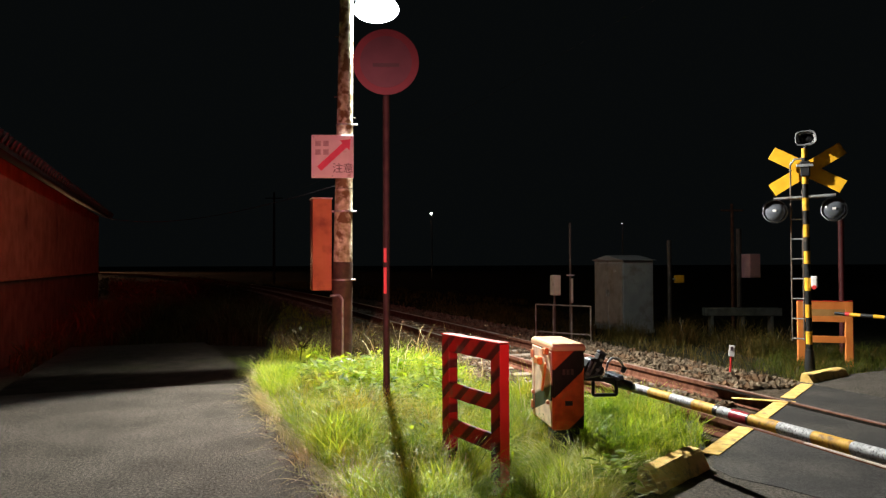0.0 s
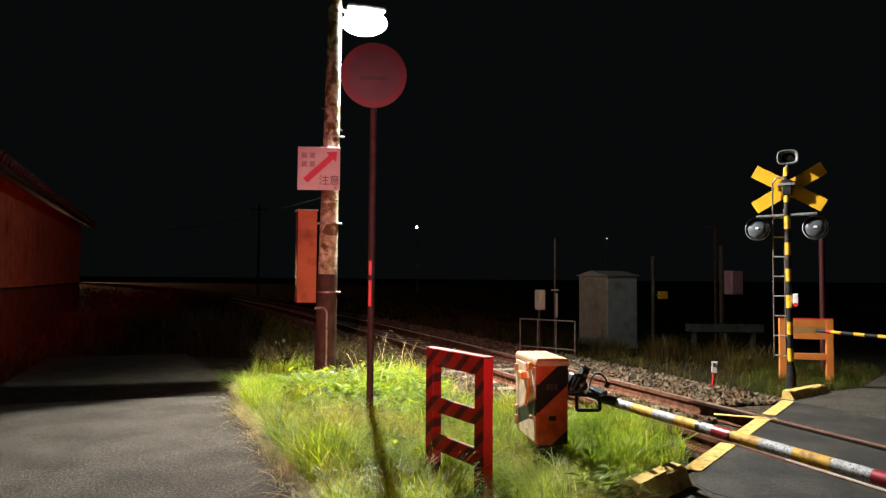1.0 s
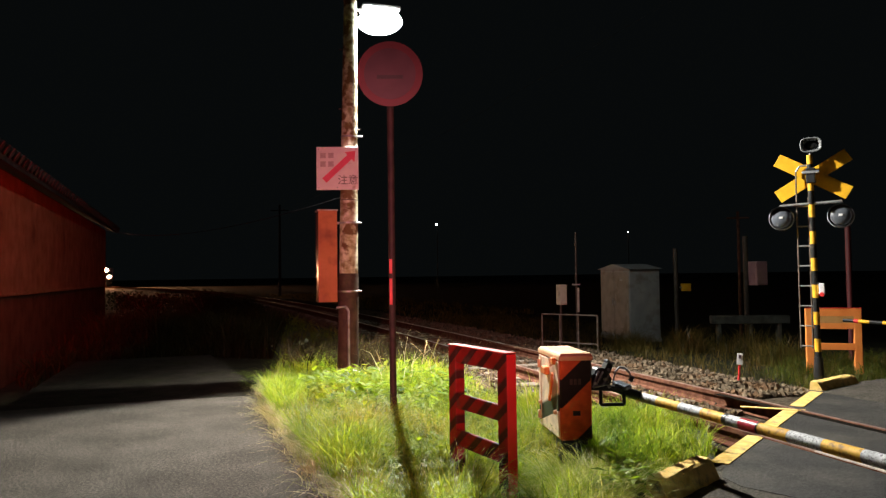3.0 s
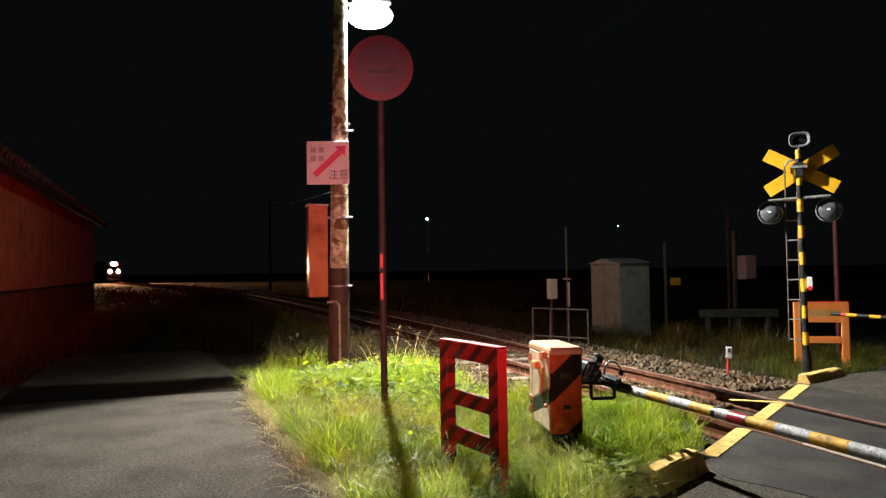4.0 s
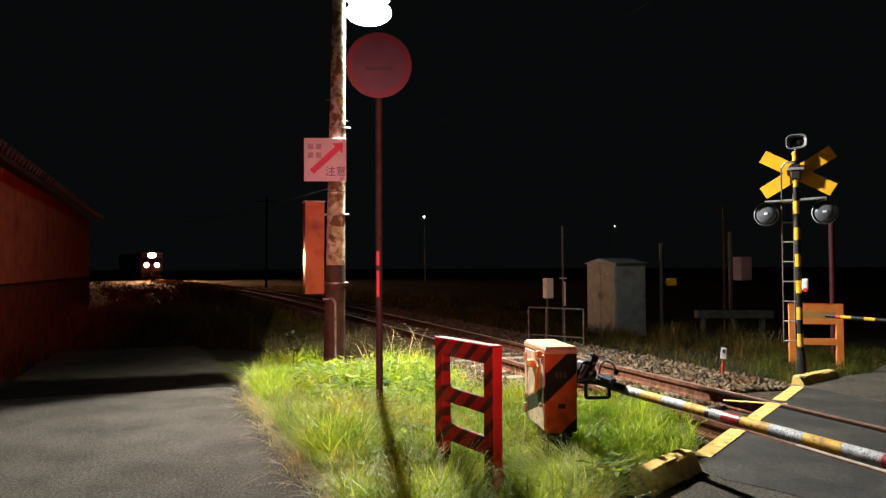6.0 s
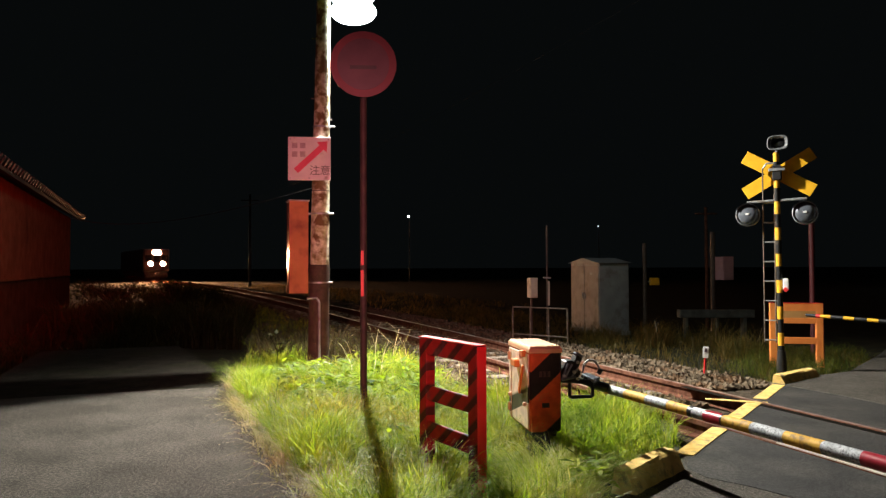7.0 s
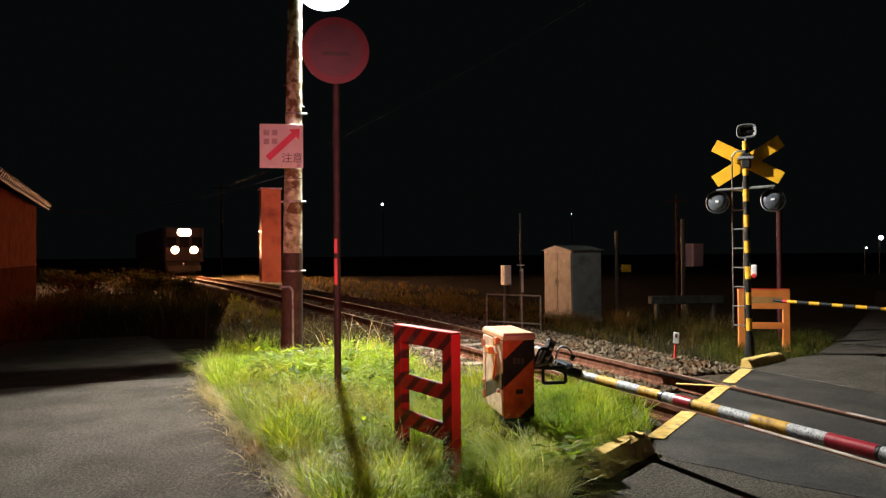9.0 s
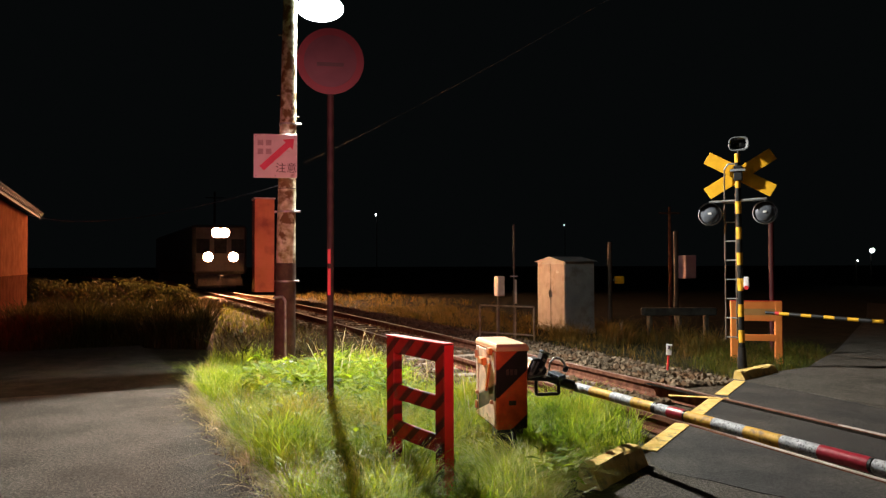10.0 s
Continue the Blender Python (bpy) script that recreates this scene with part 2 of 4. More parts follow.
TRAIN_BODY = surface("railcar_paint", (0.025, 0.022, 0.022), (0.045, 0.04, 0.038), 3, 0.45, 0, 0.03, 60)
TRAIN_DARK = surface("railcar_underframe", (0.03, 0.03, 0.03), (0.06, 0.055, 0.05), 6, 0.7, 0, 0.2, 40)
HEADLIGHT = glowing("headlight_glow", (1.0, 0.47, 0.22), 5200)
RED_GLOW = glowing("red_lens_glow", (1.0, 0.03, 0.02), 8)
LED = glowing("street_lamp_glow", (0.93, 1.0, 0.98), 60)
FAR_LAMP = glowing("far_lamp_glow", (0.9, 1.0, 0.96), 14)
GRASS = plant("grass_blades", [(0.05, 0.10, 0.005), (0.21, 0.33, 0.012), (0.46, 0.56, 0.035), (0.14, 0.26, 0.010), (0.38, 0.49, 0.025), (0.50, 0.48, 0.11)])
FAR_GREEN = plant("dull_green_blades", [(0.045, 0.065, 0.010), (0.09, 0.12, 0.018), (0.14, 0.15, 0.03), (0.06, 0.09, 0.012)])
PALE_GRASS = plant("pale_green_blades", [(0.34, 0.42, 0.06), (0.52, 0.56, 0.16), (0.62, 0.60, 0.28), (0.26, 0.36, 0.04)])
STRAW = plant("dry_grass_blades", [(0.55, 0.47, 0.29), (0.70, 0.62, 0.42), (0.42, 0.35, 0.17), (0.34, 0.34, 0.11)])
LEAF = plant("weed_leaves", [(0.09, 0.17, 0.006), (0.22, 0.34, 0.010), (0.34, 0.46, 0.022), (0.06, 0.11, 0.006)], 0.58)
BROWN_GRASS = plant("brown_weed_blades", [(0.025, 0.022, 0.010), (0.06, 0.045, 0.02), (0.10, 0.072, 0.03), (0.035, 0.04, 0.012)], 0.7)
# sign post's shade, put into a near-black colour
SIGN_POST = surface("shaded_sign_post", (0.016, 0.009, 0.008), (0.038, 0.022, 0.018), 14, 0.7, 0, 0.4, 60)
FENCE_PIPE = surface("worn_fence_pipe", (0.15, 0.115, 0.085), (0.28, 0.23, 0.18), 14, 0.55, 0.1, 0.2, 60, (0.12, 0.07, 0.04), 6)
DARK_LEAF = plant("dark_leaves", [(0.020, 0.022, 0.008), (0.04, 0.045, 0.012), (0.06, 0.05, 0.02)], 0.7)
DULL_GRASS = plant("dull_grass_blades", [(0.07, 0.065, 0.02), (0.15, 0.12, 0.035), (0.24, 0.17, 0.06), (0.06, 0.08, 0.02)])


# ---- building blocks ----
def part(name, bm, material, parent=None, label=""):
    mesh = bpy.data.meshes.new(name)
    bm.to_mesh(mesh)
    bm.free()
    mesh.materials.append(material)
    ob = new(name, mesh)
    if parent:
        ob.parent = parent
    if label:
        ob["label"] = label
    return ob


def mesh_part(name, verts, faces, material, parent=None):
    mesh = bpy.data.meshes.new(name)
    mesh.from_pydata(verts, [], faces)
    mesh.update()
    mesh.materials.append(material)
    ob = new(name, mesh)
    if parent:
        ob.parent = parent
    return ob


def block(size, at=(0, 0, 0), turn=(0, 0, 0), bevel=0.004, bm=None):
    bm = bm or bmesh.new()
    got = bmesh.ops.create_cube(bm, size=1.0, matrix=pose(*at, *turn) @ Matrix.Diagonal((*size, 1)))
    if bevel:
        edges = list({e for v in got["verts"] for e in v.link_edges})
        bmesh.ops.bevel(bm, geom=edges, offset=bevel, segments=1, affect="EDGES")
    return bm


def rod(a, b, r1, r2=None, seg=14, bm=None, caps=True):
    bm = bm or bmesh.new()
    a, b = Vector(a), Vector(b)
    m = Matrix.Translation((a + b) / 2) @ (b - a).to_track_quat("Z", "Y").to_matrix().to_4x4()
    got = bmesh.ops.create_cone(bm, cap_ends=caps, segments=seg, radius1=r1, radius2=r1 if r2 is None else r2, depth=(b - a).length, matrix=m)
    for v in got["verts"]:
        for fc in v.link_faces:
            fc.smooth = len(fc.verts) == 4
            if len(fc.verts) != 4:
                for e in fc.edges:
                    e.smooth = False
    return bm


def bent(points, r, seg=8, bm=None):
    bm = bm or bmesh.new()
    for a, b in zip(points, points[1:]):
        rod(a, b, r, r, seg, bm)
    return bm


def ball(at, r, scale=(1, 1, 1), bm=None, seg=16):
    bm = bm or bmesh.new()
    got = bmesh.ops.create_uvsphere(bm, u_segments=seg, v_segments=seg // 2, radius=r, matrix=pose(*at) @ Matrix.Diagonal((*scale, 1)))
    for v in got["verts"]:
        for fc in v.link_faces:
            fc.smooth = True
    return bm


GROUPS = {"crossing_signal": "crossing signals", "barrier_machine": "barriers of the crossing", "guard_frame": "guard frames", "kerb_block": "kerb blocks",
          "equipment_post": "equipment posts beside the track", "far_street_lamp": "distant street lamps", "line_pole": "line poles along the track"}


def thing(name, m, label, category, group=""):
    group = group or GROUPS.get(name, "")
    ob = new(name)
    ob.matrix_world = m
    return tagged(ob, label, category, group)


def slab(name, outline, top, depth, material, rim=0.0):
    """A level sheet with an outline and real edges."""
    bm = bmesh.new()
    f = bm.faces.new([bm.verts.new((x, y, top)) for x, y in outline])
    got = bmesh.ops.extrude_face_region(bm, geom=[f])
    bmesh.ops.translate(bm, vec=(0, 0, -depth), verts=[g for g in got["geom"] if isinstance(g, bmesh.types.BMVert)])
    bmesh.ops.recalc_face_normals(bm, faces=bm.faces)
    return tagged(part(name, bm, material), kind="structure")


# ---- the track's line: a wide curve to the left ----
X0, Y0, A0, CURVE = 2.798, 7.0, 0.3249, 0.002471


def on_track(s, off=0.0, z=0.0):
    a = A0 + CURVE * s
    x = X0 + (math.cos(a) - math.cos(A0)) / CURVE + off * math.cos(a)
    y = Y0 + (math.sin(a) - math.sin(A0)) / CURVE + off * math.sin(a)
    return Vector((x, y, z))


def track_pose(s, off=0.0, z=0.0):
    return Matrix.Translation(on_track(s, off, z)) @ pose(0, 0, 0, 0, 0, math.degrees(A0 + CURVE * s))


def sweep(name, profile, s0, s1, step, material, off=0.0, parent=None):
    """A profile (across, up) drawn along the track."""
    n = max(2, int((s1 - s0) / step) + 1)
    verts, faces, k = [], [], len(profile)
    for i in range(n):
        s = s0 + (s1 - s0) * i / (n - 1)
        verts += [on_track(s, off + u, z)[:] for u, z in profile]
    for i in range(n - 1):
        for j in range(k):
            a, b = i * k + j, i * k + (j + 1) % k
            faces.append((a, b, b + k, a + k))
    faces += [tuple(range(k))[::-1], tuple(range((n - 1) * k, n * k))]
    return mesh_part(name, verts, faces, material, parent)


# ---- ground, roads, track ----
bm = bmesh.new()
bmesh.ops.create_grid(bm, x_segments=60, y_segments=60, size=600, matrix=pose(0, 300, -0.17))
tagged(part("ground", bm, SOIL), kind="structure", label="dark bare and grassy ground reaching the horizon", category="ground")

VERGE_EDGE = [(-0.25, 3.35), (-0.6, 4.2), (-1.0, 5.15), (-1.46, 6.3), (-1.95, 7.5), (-2.28, 8.6)]
# far left edge is cut where the lamplit asphalt passes into shade
tagged(slab("road", [(-7.5, -16), (14, -16), (14, 1.2), (6.0, 1.6), (3.6, 3.9), (2.35, 5.05), (1.95, 5.15), (1.35, 4.5), (0.9, 3.7)] + VERGE_EDGE[:-1]
     + [(-2.25, 8.28), (-3.0, 8.08), (-4.0, 7.78), (-4.8, 7.45), (-4.7, 6.5), (-4.6, 5)], 0.0, 0.16, ASPHALT),
     "worn grey asphalt lane beside the level crossing", "road")
tagged(slab("crossing_road", [(1.80, 4.80), (1.84, 4.58), (2.05, 4.37), (2.22, 4.13), (2.75, 3.66), (3.205, 3.305), (6.0, 1.605), (14, 1.205), (18, 12), (17, 24), (12, 17), (7.2, 10.9), (5.55, 9.05), (4.9, 8.72), (4.12, 8.22), (1.97, 5.2)], 0.004, 0.16, ASPHALT_NEW),
     "patched dark asphalt of the level crossing", "road")

def far_edge(k):
    p = Vector((X0, Y0)) + Vector((math.cos(A0), math.sin(A0))) * (1.62 + 0.05 * math.sin(k * 1.7)) + Vector((-math.sin(A0), math.cos(A0))) * (0.55 - 0.8 * k)
    return (p.x, p.y)


tagged(slab("far_road", [far_edge(k) for k in range(9)] + [(17.9, 12), (16.9, 23.8), (12, 16.9), (7.25, 10.88), (5.57, 9.04), (4.92, 8.70), (4.25, 8.25)], 0.0085, 0.16, ASPHALT),
     "older pale asphalt of the road beyond the track", "road")

# the lane runs on in shade here; its darkness is put into this sheet
tagged(slab("unlit_lane", [(-2.2, 8.33), (-3.0, 8.13), (-4.0, 7.83), (-4.85, 7.5), (-5.6, 9.6), (-6.4, 12.0), (-4.4, 12.8), (-3.3, 10.6), (-2.5, 9.0)], -0.012, 0.14, UNLIT_LANE),
     "dark sheet standing in for the unlit asphalt of the lane", "dirt lane")

bed = tagged(sweep("track_bed", [(-2.3, -0.169), (-1.7, -0.163), (0.7, -0.163), (0.95, -0.11), (1.5, -0.11), (2.4, -0.165)], -12, 260, 2.0, BED), "brown crushed stone track bed", "track bed", kind="structure")

RAIL = [(-0.06, -0.145), (0.06, -0.145), (0.055, -0.13), (0.01, -0.115), (0.009, -0.035), (0.031, -0.027), (0.031, 0.012), (-0.031, 0.012), (-0.031, -0.027), (-0.009, -0.035), (-0.01, -0.115), (-0.055, -0.13)]
HEAD = [(-0.022, 0.008), (0.014, 0.008), (0.012, 0.0185), (-0.020, 0.0185)]
railway = thing("railway_track", Matrix(), "single narrow-gauge railway track with rusty rails on sleepers", "railway track")
for off in (-0.565, 0.565):
    r = sweep("rail", RAIL, -12, 260, 1.0, RUST, off, railway)
    # pale heads where the rail glints, the dull copy between them
    sweep("rail_head", HEAD, -12, -1.5, 1.0, GLINT_STEEL, off, r)
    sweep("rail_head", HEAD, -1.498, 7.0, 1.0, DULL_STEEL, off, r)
    sweep("rail_head", [(u * 1.35 + 0.004, z) for u, z in HEAD], 7.002, 46, 1.0, GLINT_STEEL, off, r)
    # flat dark strip on the asphalt for the shade of an uncut groove
    sweep("flangeway", [(-0.042, 0.0), (0.042, 0.0), (0.042, 0.0065), (-0.042, 0.0065)], -9.5, 0.9, 0.5, GROOVE_SHADE, off + (0.078 if off < 0 else -0.078), r)
sl = part("sleeper", block((1.9, 0.21, 0.10), (0, 0, 0), bevel=0.012), SLEEPER, railway)
sl.matrix_basis = track_pose(1.4, 0, -0.188)
rng = random.Random(4)
s = 2.0
while s < 75:
    o = new("sleeper", sl.data)
    o.parent = railway
    o.matrix_basis = track_pose(s, rng.uniform(-0.03, 0.03), -0.188) @ pose(0, 0, rng.uniform(-0.008, 0.006), 0, 0, rng.uniform(-1.5, 1.5))
    s += 0.62


def stones(name, count, place, size, material, seed, label):
    r = np.random.default_rng(seed)
    base = np.array([(1, 0, 0), (-1, 0, 0), (0, 1, 0), (0, -1, 0), (0, 0, 1), (0, 0, -1)], float)
    tri = [(0, 2, 4), (2, 1, 4), (1, 3, 4), (3, 0, 4), (2, 0, 5), (1, 2, 5), (3, 1, 5), (0, 3, 5)]
    verts, faces = [], []
    for i in range(count):
        x, y, z = place(r)
        v = base * r.uniform(0.5, 1.25, (6, 1)) * size * (0.45 + 1.1 * r.random() ** 1.8)
        ax = r.normal(size=3)
        ax /= np.linalg.norm(ax)
        q = np.array(Matrix.Rotation(r.uniform(0, 6.28), 3, Vector(ax)))
        v = v @ q.T + (x, y, z)
        n = len(verts)
        verts += v.tolist()
        faces += [(a + n, b + n, c + n) for a, b, c in tri]
    return tagged(mesh_part(name, verts, faces, material), label, "gravel", kind="stuff")


def far_side(r):
    s = 1.0 + 24 * r.random() ** 1.6
    p = on_track(s, r.uniform(0.68, 2.15))
    return p.x, p.y, -0.105 - 0.30 * max(0, 0.85 - (p - on_track(s)).length) - 0.04 * max(0, (p - on_track(s)).length - 1.4) + r.uniform(-0.01, 0.03)


def between(r):
    s = 0.5 + 30 * r.random() ** 1.7
    p = on_track(s, r.uniform(-1.95, 0.55))
    return p.x, p.y, -0.160 + r.uniform(-0.008, 0.016)


stones("ballast", 6200, far_side, 0.040, STONE, 1, "loose grey-brown ballast stones beside the rail")
stones("ballast", 9000, between, 0.040, STONE, 2, "loose grey-brown ballast stones between the rails")


# ---- grass ----
def inside(x, y, poly):
    c = False
    for (x1, y1), (x2, y2) in zip(poly, poly[1:] + poly[:1]):
        if (y1 > y) != (y2 > y) and x < (x2 - x1) * (y - y1) / (y2 - y1) + x1:
            c = not c
    return c


def blades(name, count, poly, tall, wide, lean, material, seed, label, ground=-0.02, clumps=0.0, keep=None, rise=None):
    """Curved three-piece blades of grass scattered over an outline."""
    r = np.random.default_rng(seed)
    xs, ys = [p[0] for p in poly], [p[1] for p in poly]
    verts, faces = [], []
    done = 0
    while done < count:
        x, y = r.uniform(min(xs), max(xs)), r.uniform(min(ys), max(ys))
        if not inside(x, y, poly):
            continue
        tuft = noise.noise(Vector((x * 1.9, y * 1.9, seed)))
        if clumps and 1.3 * tuft + r.uniform(-0.4, 0.4) < clumps - 0.5:
            continue
        if keep and not keep(x, y, r):
            continue
        done += 1
        h = tall * (0.35 + 0.85 * r.random() ** 1.3) * (1 + 0.8 * tuft) * (rise(x, y) if rise else 1)
        a, w = r.uniform(0, 6.283), wide * r.uniform(0.6, 1.3)
        ll = lean * h * r.uniform(0.2, 1.4)
        dx, dy = math.cos(a), math.sin(a)
        b = a + r.uniform(0.8, 2.3)
        px, py = math.cos(b) * w / 2, math.sin(b) * w / 2
        n = len(verts)
        for f, g in ((0, 1.0), (0.4, 0.85), (0.75, 0.55)):
            cx, cy, cz = x + dx * ll * f * f, y + dy * ll * f * f, ground + h * f * (1 - 0.12 * lean * f)
            verts += [(cx - px * g, cy - py * g, cz), (cx + px * g, cy + py * g, cz)]
        verts.append((x + dx * ll, y + dy * ll, ground + h * (1 - 0.25 * lean)))
        faces += [(n, n + 1, n + 3, n + 2), (n + 2, n + 3, n + 5, n + 4), (n + 4, n + 5, n + 6)]
    return tagged(mesh_part(name, verts, faces, material), label, "grass", kind="stuff")


RAIL_SIDE = [tuple(on_track(s, -0.78)[:2]) for s in (-0.5, -0.2, 0.1)]
BALLAST_SIDE = [tuple(on_track(s, -1.9)[:2]) for s in (1.0, 2.5, 4.6, 7, 10, 14, 20)]
VERGE_POLY = VERGE_EDGE + [(-2.43, 9.5), (-2.62, 10.6), (-3.2, 13.0)] + BALLAST_SIDE[::-1] + RAIL_SIDE[::-1] + [(1.9, 5.15), (1.15, 4.45), (0.85, 3.8)]
bm = bmesh.new()
f = bm.faces.new([bm.verts.new((x, y, -0.015)) for x, y in VERGE_POLY])
bmesh.ops.triangulate(bm, faces=[f])
bmesh.ops.subdivide_edges(bm, edges=bm.edges, cuts=3, use_grid_fill=True)
tagged(part("verge", bm, VERGE), "dark soil of the overgrown verge", "ground", kind="structure")


def clear_of_posts(x, y, r):
    """Trodden round the barrier machine, thin behind the pole."""
    if math.hypot(x - 0.88, y - 4.98) < 0.20 or math.hypot(x - 0.36, y - 4.18) < 0.12:
        return False
    return not (x < -0.7 and y > 10.45 and r.random() < 0.93)


def growth(x, y):
    """Short round the machine, the frame's foot and the pole, taller between."""
    f = 1.0
    for px, py, r0, r1, low in ((0.80, 4.86, 0.14, 0.42, 0.35), (0.36, 4.10, 0.06, 0.30, 0.3), (-1.50, 9.55, 0.35, 1.0, 0.25), (1.45, 4.85, 0.25, 0.6, 0.45)):
        d = (math.hypot(x - px, y - py) - r0) / (r1 - r0)
        f = min(f, low + (1 - low) * max(0.0, min(1.0, d)))
    return f


blades("grass", 30000, VERGE_POLY, 0.25, 0.0062, 0.95, GRASS, 11, "lush green grass of the lamplit verge", clumps=0.42, keep=clear_of_posts, rise=growth)
NEAR_POLY = VERGE_EDGE + [(-1.0, 9.0), (-0.2, 7.8), (0.35, 7.1), (0.9, 6.7), (1.7, 6.2), (1.85, 5.2), (1.15, 4.5), (0.85, 3.8)]
blades("near_grass", 36000, NEAR_POLY, 0.34, 0.0050, 1.05, GRASS, 18, "tall green grass round the barrier machine", clumps=0.2, keep=clear_of_posts, rise=growth)
EDGE_POLY = [(x - 0.10, y - 0.04) for x, y in VERGE_EDGE] + [(-2.55, 9.8), (-2.35, 9.8), (-2.05, 8.4), (-1.72, 7.4), (-1.22, 6.3), (-0.77, 5.2), (-0.37, 4.3), (-0.05, 3.5)]
blades("dry_grass", 5200, EDGE_POLY, 0.19, 0.005, 1.5, STRAW, 12, "dry straw-coloured grass along the road's edge")
WISP_POLY = [(x - 0.16, y - 0.06) for x, y in VERGE_EDGE[:5]] + [(x + 0.12, y + 0.04) for x, y in VERGE_EDGE[4::-1]]
blades("straw_wisps", 650, WISP_POLY, 0.11, 0.006, 3.0, STRAW, 31, "long dry straws trailing over the asphalt", 0.0)
blades("dry_undergrowth", 1900, NEAR_POLY, 0.17, 0.005, 1.3, STRAW, 32, "dry stems at the foot of the grass", clumps=0.75, keep=clear_of_posts, rise=growth)


blades("bent_grass", 3200, [(0.44, 3.65), (0.9, 3.75), (1.0, 4.55), (0.60, 4.66)], 0.31, 0.0048, 1.5, PALE_GRASS, 35, "pale bent grass before the barrier machine", rise=growth)


def road_edge(r):
    k = r.integers(0, len(VERGE_EDGE) - 1)
    (x1, y1), (x2, y2) = VERGE_EDGE[k], VERGE_EDGE[k + 1]
    f, out = r.random(), abs(r.normal()) * 0.10 - 0.02
    return x1 + (x2 - x1) * f - out, y1 + (y2 - y1) * f - out * 0.4, 0.004


stones("road_grit", 1300, road_edge, 0.009, GRIT, 5, "loose grit and crumbs along the road's edge")


def weeds(name, count, poly, seed, size, label, material=LEAF):
    """Broad-leaved weeds: stems with pointed folded leaves."""
    r = np.random.default_rng(seed)
    xs, ys = [p[0] for p in poly], [p[1] for p in poly]
    verts, faces, done = [], [], 0
    while done < count:
        x, y = r.uniform(min(xs), max(xs)), r.uniform(min(ys), max(ys))
        if not inside(x, y, poly):
            continue
        done += 1
        g = growth(x, y)
        if g < 0.5:
            continue
        h = size * r.uniform(2.0, 4.5) * g
        for k in range(r.integers(6, 11)):
            z = h * r.uniform(0.25, 1.0)
            a, ln = r.uniform(0, 6.283), size * r.uniform(0.7, 1.5)
            tip = Vector((math.cos(a), math.sin(a), r.uniform(-0.3, 0.6))) * ln
            side = Vector((-math.sin(a), math.cos(a), 0)) * ln * 0.24
            o = Vector((x + r.uniform(-0.02, 0.02), y + r.uniform(-0.02, 0.02), z - 0.02))
            mid = o + tip * 0.45 + Vector((0, 0, 0.08 * ln))
            n = len(verts)
            verts += [o[:], (mid + side)[:], (o + tip)[:], (mid - side)[:], (o + tip * 0.5)[:]]
            faces += [(n, n + 4, n + 1), (n + 1, n + 4, n + 2), (n, n + 3, n + 4), (n + 3, n + 2, n + 4)]
    return tagged(mesh_part(name, verts, faces, material), label, "weeds", kind="stuff")


LUSH = [(-1.85, 8.3), (-1.4, 6.8), (-0.8, 6.2), (0.1, 6.1), (0.4, 7.6), (-0.6, 9.3), (-1.6, 9.2)]
weeds("weeds", 260, LUSH, 21, 0.090, "bright broad-leaved weeds in the grass")
weeds("weeds", 190, [(-1.2, 6.2), (-0.4, 4.6), (0.9, 4.6), (1.2, 6.4), (0.2, 7.2)], 22, 0.066, "small green weeds among the grass")
weeds("broad_weeds", 9, [(0.82, 4.02), (1.02, 4.02), (1.18, 4.26), (0.98, 4.36)], 23, 0.085, "broad pale-green leaves beside the kerb")
weeds("dark_weeds", 16, [(1.0, 4.35), (1.2, 4.4), (1.25, 4.7), (1.0, 4.7)], 24, 0.05, "dark broad leaves beside the kerb")
FAR_VERGE = [tuple(on_track(s, 2.1)[:2]) for s in (0.9, 4, 8, 12, 18)] + [tuple(on_track(s, 5.5)[:2]) for s in (18, 10, 5, 2.2)]
blades("far_grass", 11000, FAR_VERGE, 0.24, 0.0075, 1.1, DULL_GRASS, 13, "rough dull grass beyond the track", -0.15, clumps=0.35)
for k, (cx, cy, cr) in enumerate(((4.5, 13.6, 0.5), (4.95, 14.9, 0.35), (5.5, 13.7, 0.55), (5.3, 11.7, 0.4), (3.6, 14.2, 0.4))):
    ring = [(cx + cr * math.cos(q * 0.7), cy + cr * math.sin(q * 0.7)) for q in range(9)]
    blades("weed_clump", 520, ring, 0.52, 0.009, 1.0, DULL_GRASS, 50 + k, "tall brownish weeds standing in the rough grass", -0.16)
FAR_EDGE = [(4.30, 8.62), (4.75, 8.86), (5.5, 9.15), (6.9, 10.7), (7.6, 12.2), (6.0, 12.2), (4.3, 10.0)]
blades("kerb_grass", 3600, FAR_EDGE, 0.20, 0.006, 1.0, FAR_GREEN, 14, "green grass round the far kerb", -0.1)
LEFT_FIELD = [tuple(on_track(s, -1.8)[:2]) for s in (16, 30, 50)] + [tuple(on_track(s, -5.5)[:2]) for s in (50, 30, 22)] + [(-4.3, 13.2)]
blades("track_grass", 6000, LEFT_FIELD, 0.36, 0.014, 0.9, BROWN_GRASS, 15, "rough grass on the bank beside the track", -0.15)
# added dark growth: hides soil the headlights would brighten, and stands for shade
LANE_COVER = [(-4.5, 12.8), (-6.4, 12.1), (-5.7, 9.6), (-6.6, 10.5), (-10.6, 21.5), (-12.4, 26.5), (-8.4, 25.5), (-4.6, 13.5)]
blades("added_dark_grass", 9000, LANE_COVER, 0.50, 0.018, 0.9, DARK_LEAF, 19, "dark weeds added to cover ground that lies in shade", -0.17)
